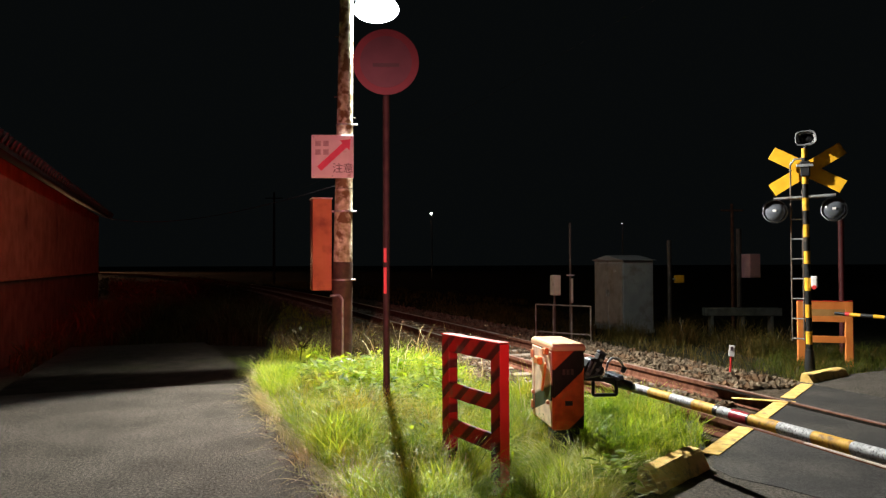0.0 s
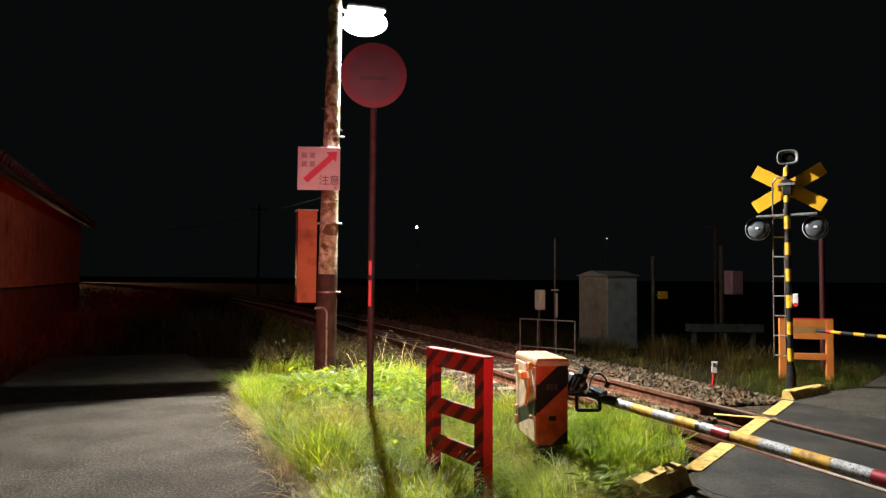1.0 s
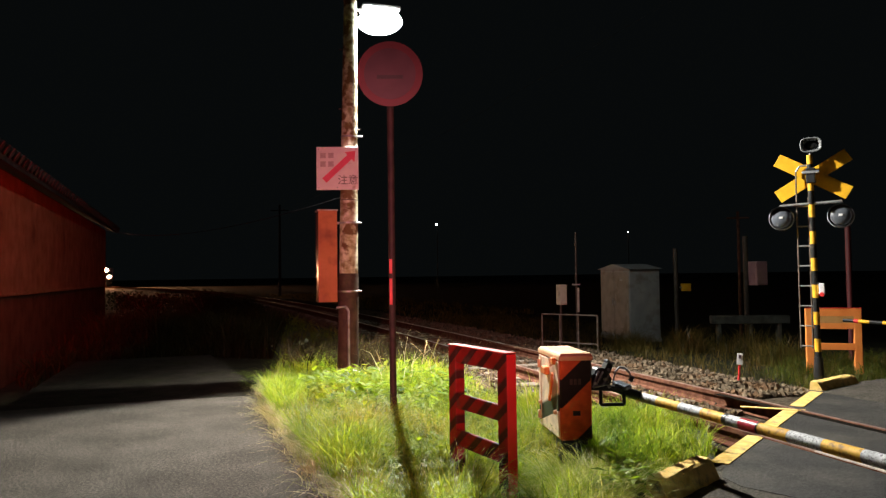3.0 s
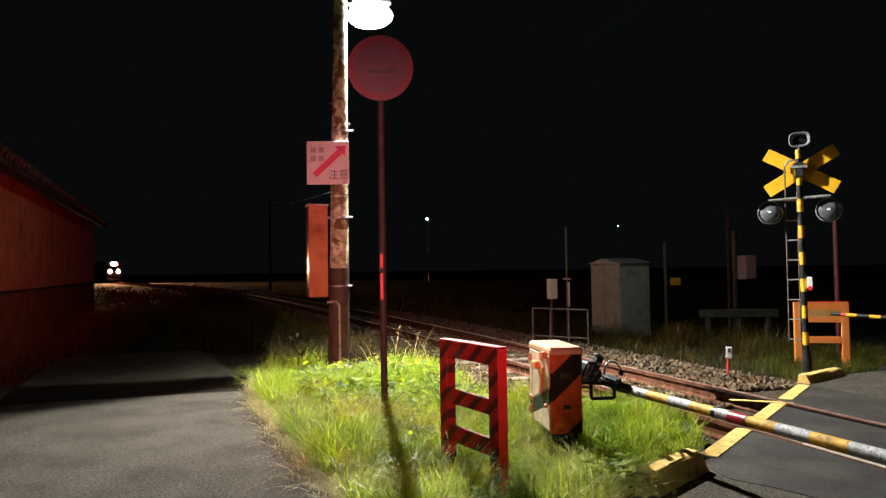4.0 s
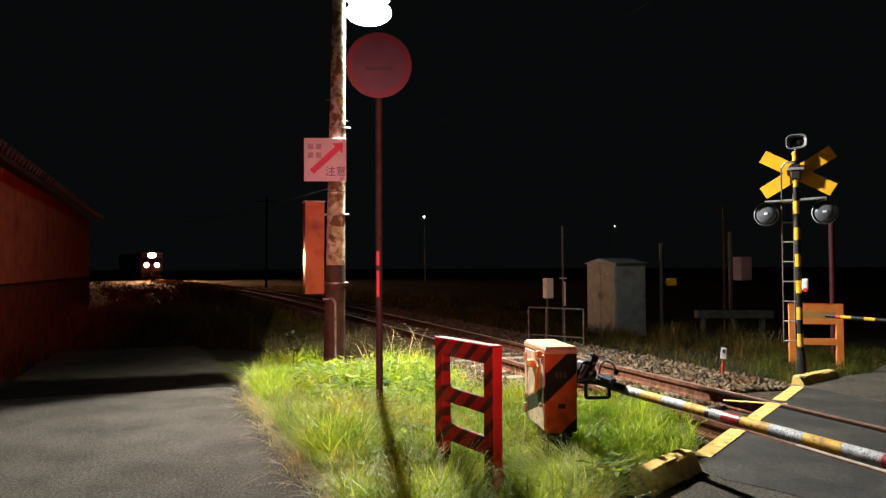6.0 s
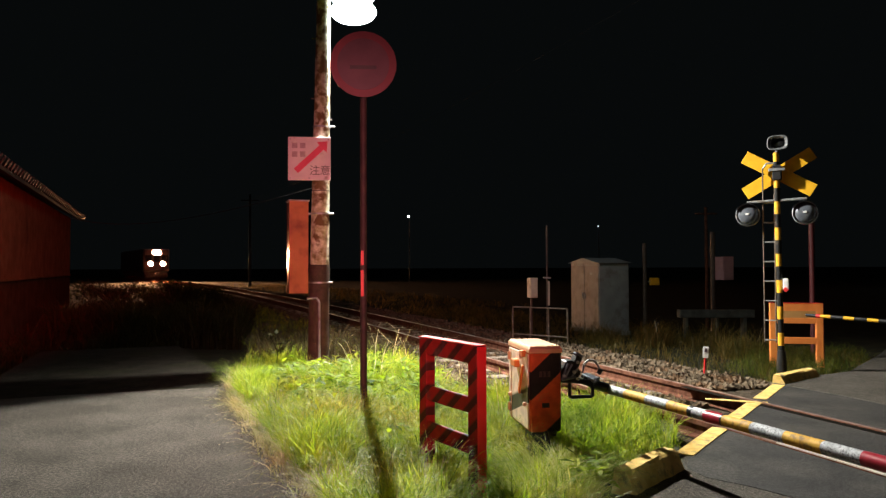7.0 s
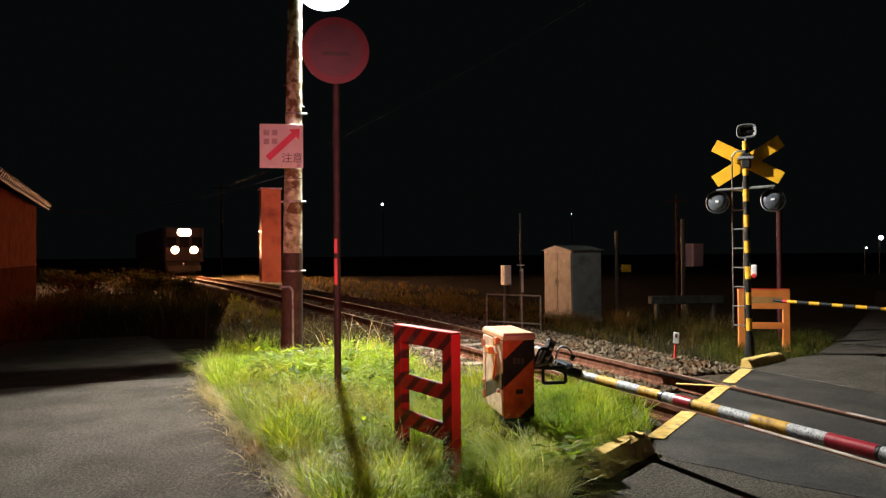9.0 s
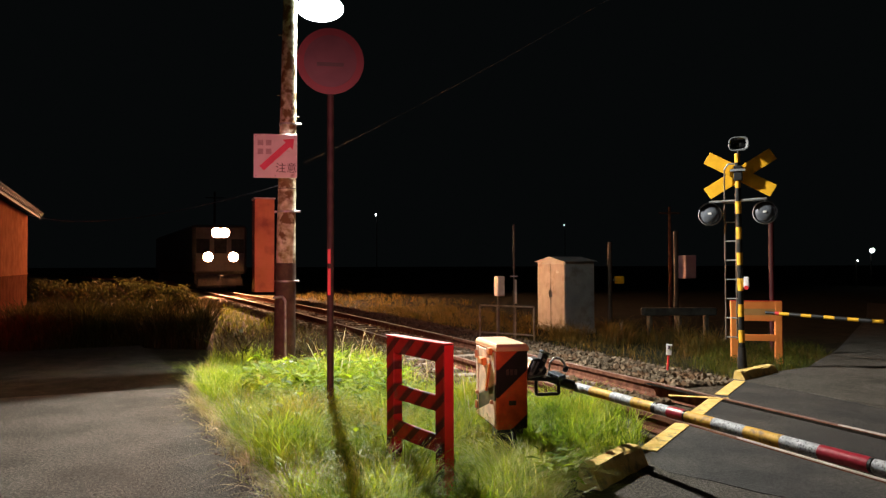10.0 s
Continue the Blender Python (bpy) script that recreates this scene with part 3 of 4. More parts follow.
# added stand of weeds that blocks the train's light from the lane
BLOCKING_WEEDS = [(-3.4, 13.3), (-7.6, 14.4), (-8.4, 16.6), (-3.9, 15.6)]
blades("light_blocking_weeds", 6500, BLOCKING_WEEDS, 0.82, 0.022, 0.7, DARK_LEAF, 34, "tall dark weeds added to block the headlights from the lane", -0.17)
RIGHT_FIELD = [tuple(on_track(s, 2.4)[:2]) for s in (18, 32, 55)] + [tuple(on_track(s, 8)[:2]) for s in (55, 32, 18)]
blades("field_grass", 4200, RIGHT_FIELD, 0.26, 0.018, 1.2, DULL_GRASS, 16, "tall rough grass beyond the track", -0.16, clumps=0.75)

STALK_POLY = [(-0.9, 7.6), (0.1, 7.2), (0.9, 8.6), (-0.4, 10.4), (-1.2, 10.4)]
blades("seed_stalks", 110, STALK_POLY, 0.66, 0.006, 0.75, STRAW, 17, "tall pale seed stalks above the grass")
blades("yellow_stalks", 70, [(0.55, 5.9), (0.85, 5.8), (1.0, 6.4), (0.7, 6.6)], 0.50, 0.007, 0.9, STRAW, 36, "yellowed stalks between the frame and the machine")
BACK_POLY = [(-2.55, 10.4), (-1.9, 10.2), (-0.5, 9.9), (0.0, 10.6), (-1.5, 13.0), (-3.1, 13.2)]
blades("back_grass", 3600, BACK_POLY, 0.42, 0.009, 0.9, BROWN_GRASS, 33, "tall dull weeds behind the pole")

bm = bmesh.new()
fr = random.Random(9)
for k in range(9):
    x, y, z = fr.uniform(-1.75, -1.2), fr.uniform(9.55, 9.75), fr.uniform(0.05, 0.11)
    for q in range(5):
        ball((x + 0.018 * math.cos(q * 1.257), y + 0.018 * math.sin(q * 1.257), z), 0.014, (1, 1, 0.5), bm, 6)
tagged(part("flowers", bm, WHITE), "small white flowers in the grass by the pole", "flowers", kind="stuff")

# ---- road markings and kerbs ----
def quad(name, corners, z, material, thick=0.006):
    ob = slab(name, corners, z, thick, material)
    return ob


dirn = Vector((4.08 - 1.90, 8.02 - 5.12)).normalized()
nrm = Vector((dirn.y, -dirn.x))


def on_line(d, w):
    p = Vector((1.90, 5.12)) + dirn * d + nrm * w
    return (p.x, p.y)


for a, b in ((0.0, 1.02), (1.20, 2.42), (2.62, 3.66)):
    tagged(quad("edge_line", [on_line(a, -0.065), on_line(b, -0.065), on_line(b, 0.065), on_line(a, 0.065)], 0.011, YELLOW), "worn yellow painted edge line across the track", "road marking")
for (ax, ay), (bx, by), w in (((2.90, 7.20), (3.44, 6.97), 0.04), ((2.50, 6.42), (2.62, 5.98), 0.06)):
    n = Vector((by - ay, ax - bx)).normalized() * w
    tagged(quad("rail_mark", [(ax - n.x, ay - n.y), (bx - n.x, by - n.y), (bx + n.x, by + n.y), (ax + n.x, ay + n.y)], 0.0165, YELLOW), "short yellow mark painted beside the rail", "road marking")


def kerb(name, a, b, wide, high, label):
    a, b = Vector((*a, 0)), Vector((*b, 0))
    m = Matrix.Translation((a + b) / 2) @ pose(0, 0, 0, 0, 0, math.degrees(math.atan2((b - a).y, (b - a).x)))
    t = thing(name, m, label, "kerb")
    ln = (b - a).length
    bm = bmesh.new()
    n, rows = 10, [(-wide / 2 - 0.03, -0.02), (-wide / 2 + 0.03, high - 0.02), (-wide / 2 + 0.05, high), (wide / 2 - 0.02, high), (wide / 2, -0.02)]
    r = random.Random(7)
    grid = [[bm.verts.new((ln * (i / n - 0.5), u + r.uniform(-0.006, 0.006), z + r.uniform(-0.006, 0.006))) for u, z in rows] for i in range(n + 1)]
    for i in range(n):
        for j in range(len(rows) - 1):
            bm.faces.new((grid[i][j], grid[i + 1][j], grid[i + 1][j + 1], grid[i][j + 1]))
    bm.faces.new(grid[0])
    bm.faces.new(grid[n][::-1])
    bmesh.ops.recalc_face_normals(bm, faces=bm.faces)
    part("block", bm, YELLOW, t)
    return t


kerb("kerb_block", (1.21, 4.31), (1.70, 4.83), 0.15, 0.13, "chipped yellow-painted concrete kerb block at the crossing")
kerb("kerb_block", (4.15, 8.17), (4.86, 8.70), 0.15, 0.10, "yellow-painted concrete kerb block on the far side")


# ---- guard frames ----
def guard_frame(m, wide, paint, side_paint, label, bars):
    t = thing("guard_frame", m, label, "guard frame")
    w = 0.10
    for x in (-wide / 2 + w / 2, wide / 2 - w / 2):
        part("post", block((w, 0.07, 0.96), (x, 0, 0.44), bevel=0.006), paint, t)
    for z, h in bars:
        part("crossbar", block((wide - 2 * w + 0.02, 0.022, h), (0, -0.022, z), bevel=0.004), paint, t)
    part("end_strip", block((0.004, 0.064, 0.93), (wide / 2 + 0.003, 0, 0.45), bevel=0), side_paint, t, "plain red end face")
    part("cap", block((wide + 0.006, 0.074, 0.005), (0, 0, 0.9235), bevel=0), side_paint, t)
    return t


guard_frame(pose(0.175, 4.56, -0.018, 0, 0, -60), 0.70, FRAME_PAINT, RED_PAINT, "red guard frame with black diagonal stripes in the grass", ((0.865, 0.11), (0.555, 0.10), (0.31, 0.11)))
t = guard_frame(pose(5.60, 10.45, -0.1, 0, 0, -14), 0.74, ORANGE, RED_PAINT, "orange guard frame beside the far barrier", ((0.86, 0.12), (0.66, 0.09), (0.36, 0.10)))
part("backboard", block((0.535, 0.012, 0.105), (0, -0.026, 0.752), bevel=0.002), TAN_BOARD, t, "faded tan board")


# ---- near barrier ----
GATE_POSE = pose(0.830, 5.278, 0, 0, 0, 8)
gate = thing("barrier_machine", GATE_POSE, "orange and black barrier machine on a post with its arm lowered", "barrier")
part("cabinet", block((0.23, 0.55, 0.57), (0, 0, 0.49), bevel=0.010), BOX_PAINT, gate)
bm = bmesh.new()
vs = [[bm.verts.new((sx * w, sy * d, z)) for sx, sy in ((-1, -1), (1, -1), (1, 1), (-1, 1))] for w, d, z in ((0.124, 0.284, 0.764), (0.124, 0.284, 0.795), (0.112, 0.260, 0.815))]
for lo, hi in zip(vs, vs[1:]):
    for k in range(4):
        bm.faces.new((lo[k], lo[(k + 1) % 4], hi[(k + 1) % 4], hi[k]))
bm.faces.new(vs[2])
bm.faces.new(vs[0][::-1])
bmesh.ops.bevel(bm, geom=list(bm.edges), offset=0.004, segments=1, affect="EDGES")
part("lid", bm, PALE_ORANGE, gate, "pale orange lid")
part("post", block((0.15, 0.14, 0.34), (-0.01, -0.11, 0.04), bevel=0.006), BLACK, gate)
part("bracket", block((0.04, 0.06, 0.05), (0.07, -0.22, 0.19), bevel=0.006), BLACK, gate)
part("door", block((0.014, 0.51, 0.53), (-0.119, 0.0, 0.49), bevel=0.004), DOOR_PAINT, gate, "pale side door with a dark diagonal stripe")
part("door_edge", block((0.010, 0.010, 0.53), (-0.124, 0.19, 0.49), bevel=0.002), PALE_ORANGE, gate)
for z in (0.30, 0.69):
    part("hinge", rod((-0.132, 0.23, z - 0.03), (-0.132, 0.23, z + 0.03), 0.012, seg=8), PALE_ORANGE, gate)
part("latch", block((0.045, 0.11, 0.055), (-0.142, 0.01, 0.665), bevel=0.008), ORANGE, gate, "orange latch")
part("latch_arm", block((0.016, 0.030, 0.23), (-0.137, -0.11, 0.56), (24, 0, 0), bevel=0.004), ORANGE, gate)
part("padlock", block((0.03, 0.055, 0.05), (-0.138, -0.18, 0.755), bevel=0.008), ORANGE, gate)
part("clasp", block((0.018, 0.03, 0.06), (-0.134, -0.09, 0.735), (-20, 0, 0), bevel=0.004), PALE_ORANGE, gate)
for y, z in ((0.19, 0.40), (-0.21, 0.395)):
    part("knob", ball((-0.136, y, z), 0.017, seg=10), PALE_ORANGE, gate)
part("plate", block((0.055, 0.004, 0.034), (0.0, -0.277, 0.395), bevel=0.001), BLACK, gate, "small dark plate")
for i in range(3):
    part("lettering", block((0.020, 0.003, 0.040), (-0.035 + 0.030 * i, -0.2765, 0.615), bevel=0), FAINT, gate, "faint unreadable marks")
# drive on the side towards the road
part("flange", block((0.05, 0.15, 0.20), (0.142, -0.06, 0.62), bevel=0.008), GLOSS_BLACK, gate)
part("flange_cap", block((0.045, 0.10, 0.016), (0.150, -0.06, 0.728), (0, 8, 0), bevel=0.004), BLUE_STEEL, gate, "worn steel cap")
bm = bmesh.new()
prof = [(0.165, 0.53), (0.30, 0.53), (0.33, 0.60), (0.27, 0.685), (0.215, 0.68), (0.175, 0.60)]
lo, hi = [bm.verts.new((x, -0.11, z)) for x, z in prof], [bm.verts.new((x, 0.02, z)) for x, z in prof]
bm.faces.new(lo)
bm.faces.new(hi[::-1])
for k in range(6):
    bm.faces.new((lo[k], hi[k], hi[(k + 1) % 6], lo[(k + 1) % 6]))
bmesh.ops.bevel(bm, geom=list(bm.edges), offset=0.008, segments=1, affect="EDGES")
bmesh.ops.recalc_face_normals(bm, faces=bm.faces)
unit = part("drive_unit", bm, GLOSS_BLACK, gate, "black cast drive unit with steel ribs")
for p, q in (((0.175, 0.55), (0.225, 0.665)), ((0.175, 0.545), (0.285, 0.565)), ((0.20, 0.56), (0.255, 0.66)), ((0.24, 0.55), (0.30, 0.63))):
    part("rib", rod((p[0], -0.118, p[1]), (q[0], -0.122, q[1]), 0.009, seg=6), BLUE_STEEL, unit)
for x, z in ((0.19, 0.575), (0.27, 0.60), (0.30, 0.55)):
    part("bolt", rod((x, -0.112, z), (x, -0.130, z), 0.013, seg=6), GALV, unit)
part("link", block((0.055, 0.07, 0.10), (0.30, -0.06, 0.665), (0, 28, 10), bevel=0.008), GLOSS_BLACK, gate)
part("link_head", block((0.060, 0.06, 0.018), (0.322, -0.06, 0.720), (0, 28, 10), bevel=0.005), BLUE_STEEL, gate, "worn grey clamp")
part("link_pin", rod((0.305, -0.11, 0.668), (0.305, 0.0, 0.668), 0.012, seg=8), GALV, gate)
part("base_plate", block((0.31, 0.10, 0.035), (0.31, -0.06, 0.528), (0, 5, 0), bevel=0.006), GLOSS_BLACK, gate)
part("arm_clamp", block((0.13, 0.075, 0.035), (0.42, -0.06, 0.545), (0, 12, -60), bevel=0.008), BLUE_STEEL, gate, "worn bluish steel clamp")
part("shaft", rod((0.36, -0.05, 0.53), (0.54, -0.10, 0.47), 0.034, seg=14), GLOSS_BLACK, gate)
part("nut", rod((0.475, -0.07, 0.60), (0.50, -0.085, 0.585), 0.024, seg=6), GLOSS_BLACK, gate)
part("hook", bent([(0.245, -0.09, 0.52), (0.245, -0.09, 0.42), (0.25, -0.09, 0.412), (0.415, -0.10, 0.412), (0.42, -0.10, 0.42), (0.42, -0.10, 0.52)], 0.014), GLOSS_BLACK, gate)
part("cable", bent([(0.36, -0.05, 0.58), (0.375, -0.05, 0.645), (0.405, -0.06, 0.678), (0.445, -0.07, 0.672), (0.475, -0.08, 0.635), (0.485, -0.08, 0.595)], 0.008), RIM, gate, "looped grey cable")

ARM_A, ARM_B = Vector((1.41, 5.25, 0.455)), Vector((2.46, 2.30, 0.466))


def barrier_arm(machine, m, start, end, radius, bands, label):
    """A round arm in painted bands, carried by its machine."""
    inv = m.inverted()
    a, b = inv @ start, inv @ end
    u = (b - a).normalized()
    total = sum(ln for ln, _ in bands)
    arm = part("arm", rod(a - u * 0.20, a + u * total, radius - 0.003, seg=14), GLOSS_BLACK, machine, label)
    d = 0.0
    for ln, mt in bands:
        part("band", rod(a + u * d, a + u * (d + ln - 0.002), radius + (0.002 if mt in (BAND_RED, BLACK) else 0), seg=18), mt, arm)
        d += ln
    return arm, a, u


barrier_arm(gate, GATE_POSE, ARM_A - (ARM_B - ARM_A).normalized() * 0.065, ARM_B, 0.035,
    [(0.05, BAND_YELLOW), (0.194, SILVER), (0.247, BAND_YELLOW), (0.226, SILVER), (0.202, BAND_YELLOW), (0.034, BLACK), (0.108, SILVER), (0.142, BAND_RED), (0.010, BLACK),
     (0.218, BAND_YELLOW), (0.232, SILVER), (0.235, BAND_YELLOW), (0.221, SILVER), (0.256, BAND_RED), (0.017, BLACK), (0.235, SILVER), (0.235, BAND_YELLOW)],
    "barrier arm with yellow, white and red bands")

# ---- round road sign ----
sign = thing("road_sign", pose(-0.54, 6.39, 0, 0, 0, 3), "round red-rimmed road sign on a dark post in the grass", "road sign")
part("post", rod((0, 0, -0.1), (0.0, 0, 3.45), 0.031, seg=16), SIGN_POST, sign, "steel post with its shade put into the colour")
part("reflector_or_glint", block((0.026, 0.006, 0.235), (-0.010, -0.031, 1.237), bevel=0.001), RED_PAINT, sign, "red reflective band")
part("reflector_or_glint", block((0.026, 0.006, 0.13), (-0.010, -0.031, 1.465), bevel=0.001), RED_PAINT, sign, "red reflective band")
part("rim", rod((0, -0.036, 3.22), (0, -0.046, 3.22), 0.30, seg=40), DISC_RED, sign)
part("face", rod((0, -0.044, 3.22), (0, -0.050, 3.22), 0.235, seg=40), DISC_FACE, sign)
part("lettering", block((0.24, 0.003, 0.035), (0, -0.051, 3.19), bevel=0), BLACK, sign, "dark bar of unreadable writing")

# ---- utility pole with lamp ----
pole = thing("utility_pole", pose(-1.47, 9.9, 0), "weathered pole with a dark foot, clamps and conduit", "utility pole")
LEAN = 0.014
part("foot", rod((0, 0, -0.1), (LEAN * 1.42, 0, 1.42), 0.150, 0.140, 24), POLE_DARK, pole, "dark brown sleeve at the foot")
part("shaft", rod((LEAN * 1.40, 0, 1.40), (LEAN * 7.5, 0, 7.5), 0.134, 0.070, 24), POLE_PALE, pole)
for z in (1.17, 2.13, 3.35):
    part("clamp", rod((LEAN * z, 0, z - 0.012), (LEAN * z, 0, z + 0.012), 0.160 - 0.011 * z, seg=24), GALV, pole)
    part("bolt", rod((LEAN * z + 0.12, -0.05, z), (LEAN * z + 0.19, -0.05, z), 0.014, seg=8), GALV, pole)
part("conduit", bent([(-0.13, -0.155, 0.95), (0.0, -0.165, 0.96), (0.04, -0.165, 0.90), (0.04, -0.165, -0.1)], 0.018), GALV, pole, "thin pale conduit")
part("box", block((0.26, 0.30, 1.27), (-0.285, -0.02, 1.66), (0, 0, 17), bevel=0.003), RED_BOX, pole, "tall red-brown enclosure strapped to the pole")
part("box_lid", block((0.29, 0.33, 0.02), (-0.285, -0.02, 2.305), (0, 0, 17), bevel=0.004), GALV, pole)
for z in (1.17, 2.13):
    part("strap", block((0.16, 0.05, 0.03), (-0.14, -0.02, z), bevel=0.004), GALV, pole)
for k, z in enumerate((2.75, 3.45, 3.75, 4.2, 4.6)):
    side = 1 if k % 2 else -1
    part("step_bolt", rod((LEAN * z + side * 0.09, -0.02, z), (LEAN * z + side * 0.15, -0.03, z), 0.010, seg=8), DULL_PIPE, pole)
for z in (2.45, 1.02):
    part("wire_band", rod((LEAN * z, 0, z - 0.006), (LEAN * z, 0, z + 0.006), 0.152 - 0.011 * z, seg=24), DULL_PIPE, pole)
arm_top = LAMP - Vector((-1.47, 9.9, 0))
part("lamp_arm", bent([(0.06, 0, 5.20), arm_top * 0.5 + Vector((0.03, 0, 2.68)), arm_top + Vector((0, 0, 0.17))], 0.022), GALV, pole)
lampbox = part("lamp_housing", block((0.56, 0.36, 0.07), arm_top + Vector((0.04, -0.02, 0.18)), (0, 0, 20), bevel=0.02), GALV, pole)
part("diffuser", ball(arm_top + Vector((0.04, -0.02, 0.0)), 0.33, (1.0, 0.7, 0.54), seg=40), LED, pole, "glaring white lamp glass").visible_shadow = False
# unseen shield, added inside the glass to keep light off the fields and house
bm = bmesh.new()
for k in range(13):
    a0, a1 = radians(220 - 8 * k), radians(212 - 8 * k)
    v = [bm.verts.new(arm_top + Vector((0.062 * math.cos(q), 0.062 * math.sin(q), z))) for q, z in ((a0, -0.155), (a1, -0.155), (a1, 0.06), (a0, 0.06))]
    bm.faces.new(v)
part("added_light_shield", bm, BLACK, pole)

board = thing("warning_board", pose(-1.565, 9.71, 2.58, 0, 0, 3), "square white caution board with a red arrow", "warning sign")
part("panel", block((0.58, 0.012, 0.60), (0, 0, 0.30), bevel=0.004), SIGN_WHITE, board)
bm = bmesh.new()
block((0.50, 0.004, 0.085), (0.0, -0.008, 0.30), (0, -43, 0), 0, bm)
part("arrow", bm, SIGN_RED, board, "red diagonal arrow")
bm = bmesh.new()
vs = [bm.verts.new(v) for v in ((0.25, -0.0105, 0.54), (0.10, -0.0105, 0.525), (0.235, -0.0105, 0.385))]
bm.faces.new(vs)
got = bmesh.ops.extrude_face_region(bm, geom=list(bm.faces))
bmesh.ops.translate(bm, vec=(0, 0.004, 0), verts=[g for g in got["geom"] if isinstance(g, bmesh.types.BMVert)])
part("arrow_head", bm, SIGN_RED, board)
for x in (-0.20, -0.09):
    for z in (0.48, 0.36):
        part("lettering", block((0.075, 0.003, 0.075), (x, -0.008, z), bevel=0), PALE_INK, board, "faded bar of unreadable writing")
font = bpy.data.curves.new("lettering", "FONT")
font.body, font.size, font.extrude = "注意", 0.145, 0.001
font.materials.append(INK)
txt = new("lettering", font)
txt.parent, txt.matrix_basis = board, pose(0.0, -0.009, 0.085, 90, 0, 0)
for x, z in ((-0.26, 0.57), (0.26, 0.57), (-0.26, 0.03), (0.0, 0.03)):
    part("screw", rod((x, -0.006, z), (x, -0.012, z), 0.010, seg=8), GALV, board)

# ---- far crossing signal ----
sig = thing("crossing_signal", pose(4.74, 9.22, -0.06, 0, 0, -32), "yellow and black crossing signal with crossbuck, horn and dark lamps", "crossing signal")
part("post", rod((0, 0, 0.30), (-0.03, 0, 2.95), 0.038, 0.036, 20), POST_PAINT, sig)
part("post_foot", rod((0.0, 0, -0.1), (0, 0, 0.32), 0.075, 0.05, 20), BLACK, sig)
for k, ang in enumerate((31, -31)):
    part("crossbuck_arm", block((0.98, 0.012, 0.175), (-0.01, 0.075 + 0.014 * k, 2.68), (0, ang, 0), bevel=0.003), SIGNAL_YELLOW, sig, "yellow enamel board")
part("crossbuck_mount", block((0.11, 0.10, 0.20), (-0.02, 0.0, 2.68), bevel=0.01), BLACK, sig)
part("clamp_plate", block((0.20, 0.03, 0.035), (-0.02, -0.05, 2.72), bevel=0.004), GALV, sig)
bm = bmesh.new()
rings = []
for y, hw, hh in ((0.10, 0.06, 0.05), (0.0, 0.075, 0.06), (-0.07, 0.115, 0.085), (-0.10, 0.13, 0.10), (-0.105, 0.118, 0.088), (-0.05, 0.085, 0.06)):
    rings.append([bm.verts.new((hw * abs(math.cos(q)) ** 0.6 * math.copysign(1, math.cos(q)), y, 3.07 + hh * abs(math.sin(q)) ** 0.6 * math.copysign(1, math.sin(q)))) for q in [math.tau * (k + 0.5) / 24 for k in range(24)]])
for a, b in zip(rings, rings[1:]):
    for k in range(24):
        bm.faces.new((a[k], a[(k + 1) % 24], b[(k + 1) % 24], b[k])).smooth = True
horn = part("horn", bm, HORN_GREY, sig, "grey loudspeaker horn")
part("horn_throat", ball((0.0, -0.02, 3.07), 0.078, (1, 0.5, 0.75)), BLACK, horn)
part("horn_stem", rod((-0.03, 0.0, 2.90), (0.0, 0.0, 3.02), 0.025, seg=10), BLACK, horn)
part("crossarm", rod((-0.40, 0.0, 2.30), (0.33, 0.0, 2.32), 0.02, seg=10), GALV, sig)
for x in (-0.38, 0.31):
    ln = part("signal_lamp", rod((x, 0.03, 2.13), (x, -0.06, 2.13), 0.15, seg=32), BLACK, sig, "dark round signal lamp")
    part("rim", rod((x, -0.05, 2.13), (x, -0.075, 2.13), 0.155, 0.145, 32, caps=False), RIM, ln)
    part("lens", ball((x, -0.05, 2.13), 0.125, (1, 0.45, 1), seg=24), LAMP_GLASS, ln)
    part("hanger", rod((x, 0.0, 2.26), (x, 0.0, 2.32), 0.015, seg=8), BLACK, ln)
    # white plate added to imitate the reflection seen in the lens
    part("reflector_or_glint", block((0.045, 0.006, 0.028), (x, -0.108, 2.14), bevel=0.002), WHITE, ln, "small white plate standing in for the lens glint")
    bm = bmesh.new()
    arc = [radians(25 + 130 * k / 12) for k in range(13)]
    top = [[bm.verts.new((x + 0.158 * math.cos(q), y, 2.13 + 0.158 * math.sin(q))) for q in arc] for y in (-0.05, -0.12)]
    for k in range(12):
        bm.faces.new((top[0][k], top[0][k + 1], top[1][k + 1], top[1][k]))
    bmesh.ops.solidify(bm, geom=list(bm.faces), thickness=0.004)
    part("visor", bm, BLACK, ln, "black sheet-metal visor")
for x in (-0.20, -0.06):
    part("ladder_rail", rod((x, 0.03, 0.42), (x, 0.03, 2.75 if x < -0.1 else 2.4), 0.010, seg=8), DULL_PIPE, sig)
for i in range(8):
    part("ladder_rung", rod((-0.20, 0.03, 0.45 + 0.262 * i), (-0.05, 0.03, 0.45 + 0.262 * i), 0.010, seg=8), GALV, sig)
part("ladder_hoop", bent([(-0.20, 0.03, 2.75), (-0.15, 0.03, 2.82), (-0.02, 0.02, 2.82)], 0.012), GALV, sig)
part("push_button", block((0.07, 0.07, 0.15), (0.07, -0.04, 1.20), bevel=0.01), WHITE, sig, "white emergency button box")
part("button", rod((0.07, -0.07, 1.13), (0.07, -0.09, 1.13), 0.028, seg=12), RED_PAINT, sig)

near_sig = thing("crossing_signal", pose(-0.75, -2.85, 0, 0, 0, 0), "yellow and black crossing signal with two glowing red lamps", "crossing signal")
part("post", rod((0, 0, -0.05), (0, 0, 3.0), 0.04, seg=16), POST_PAINT, near_sig)
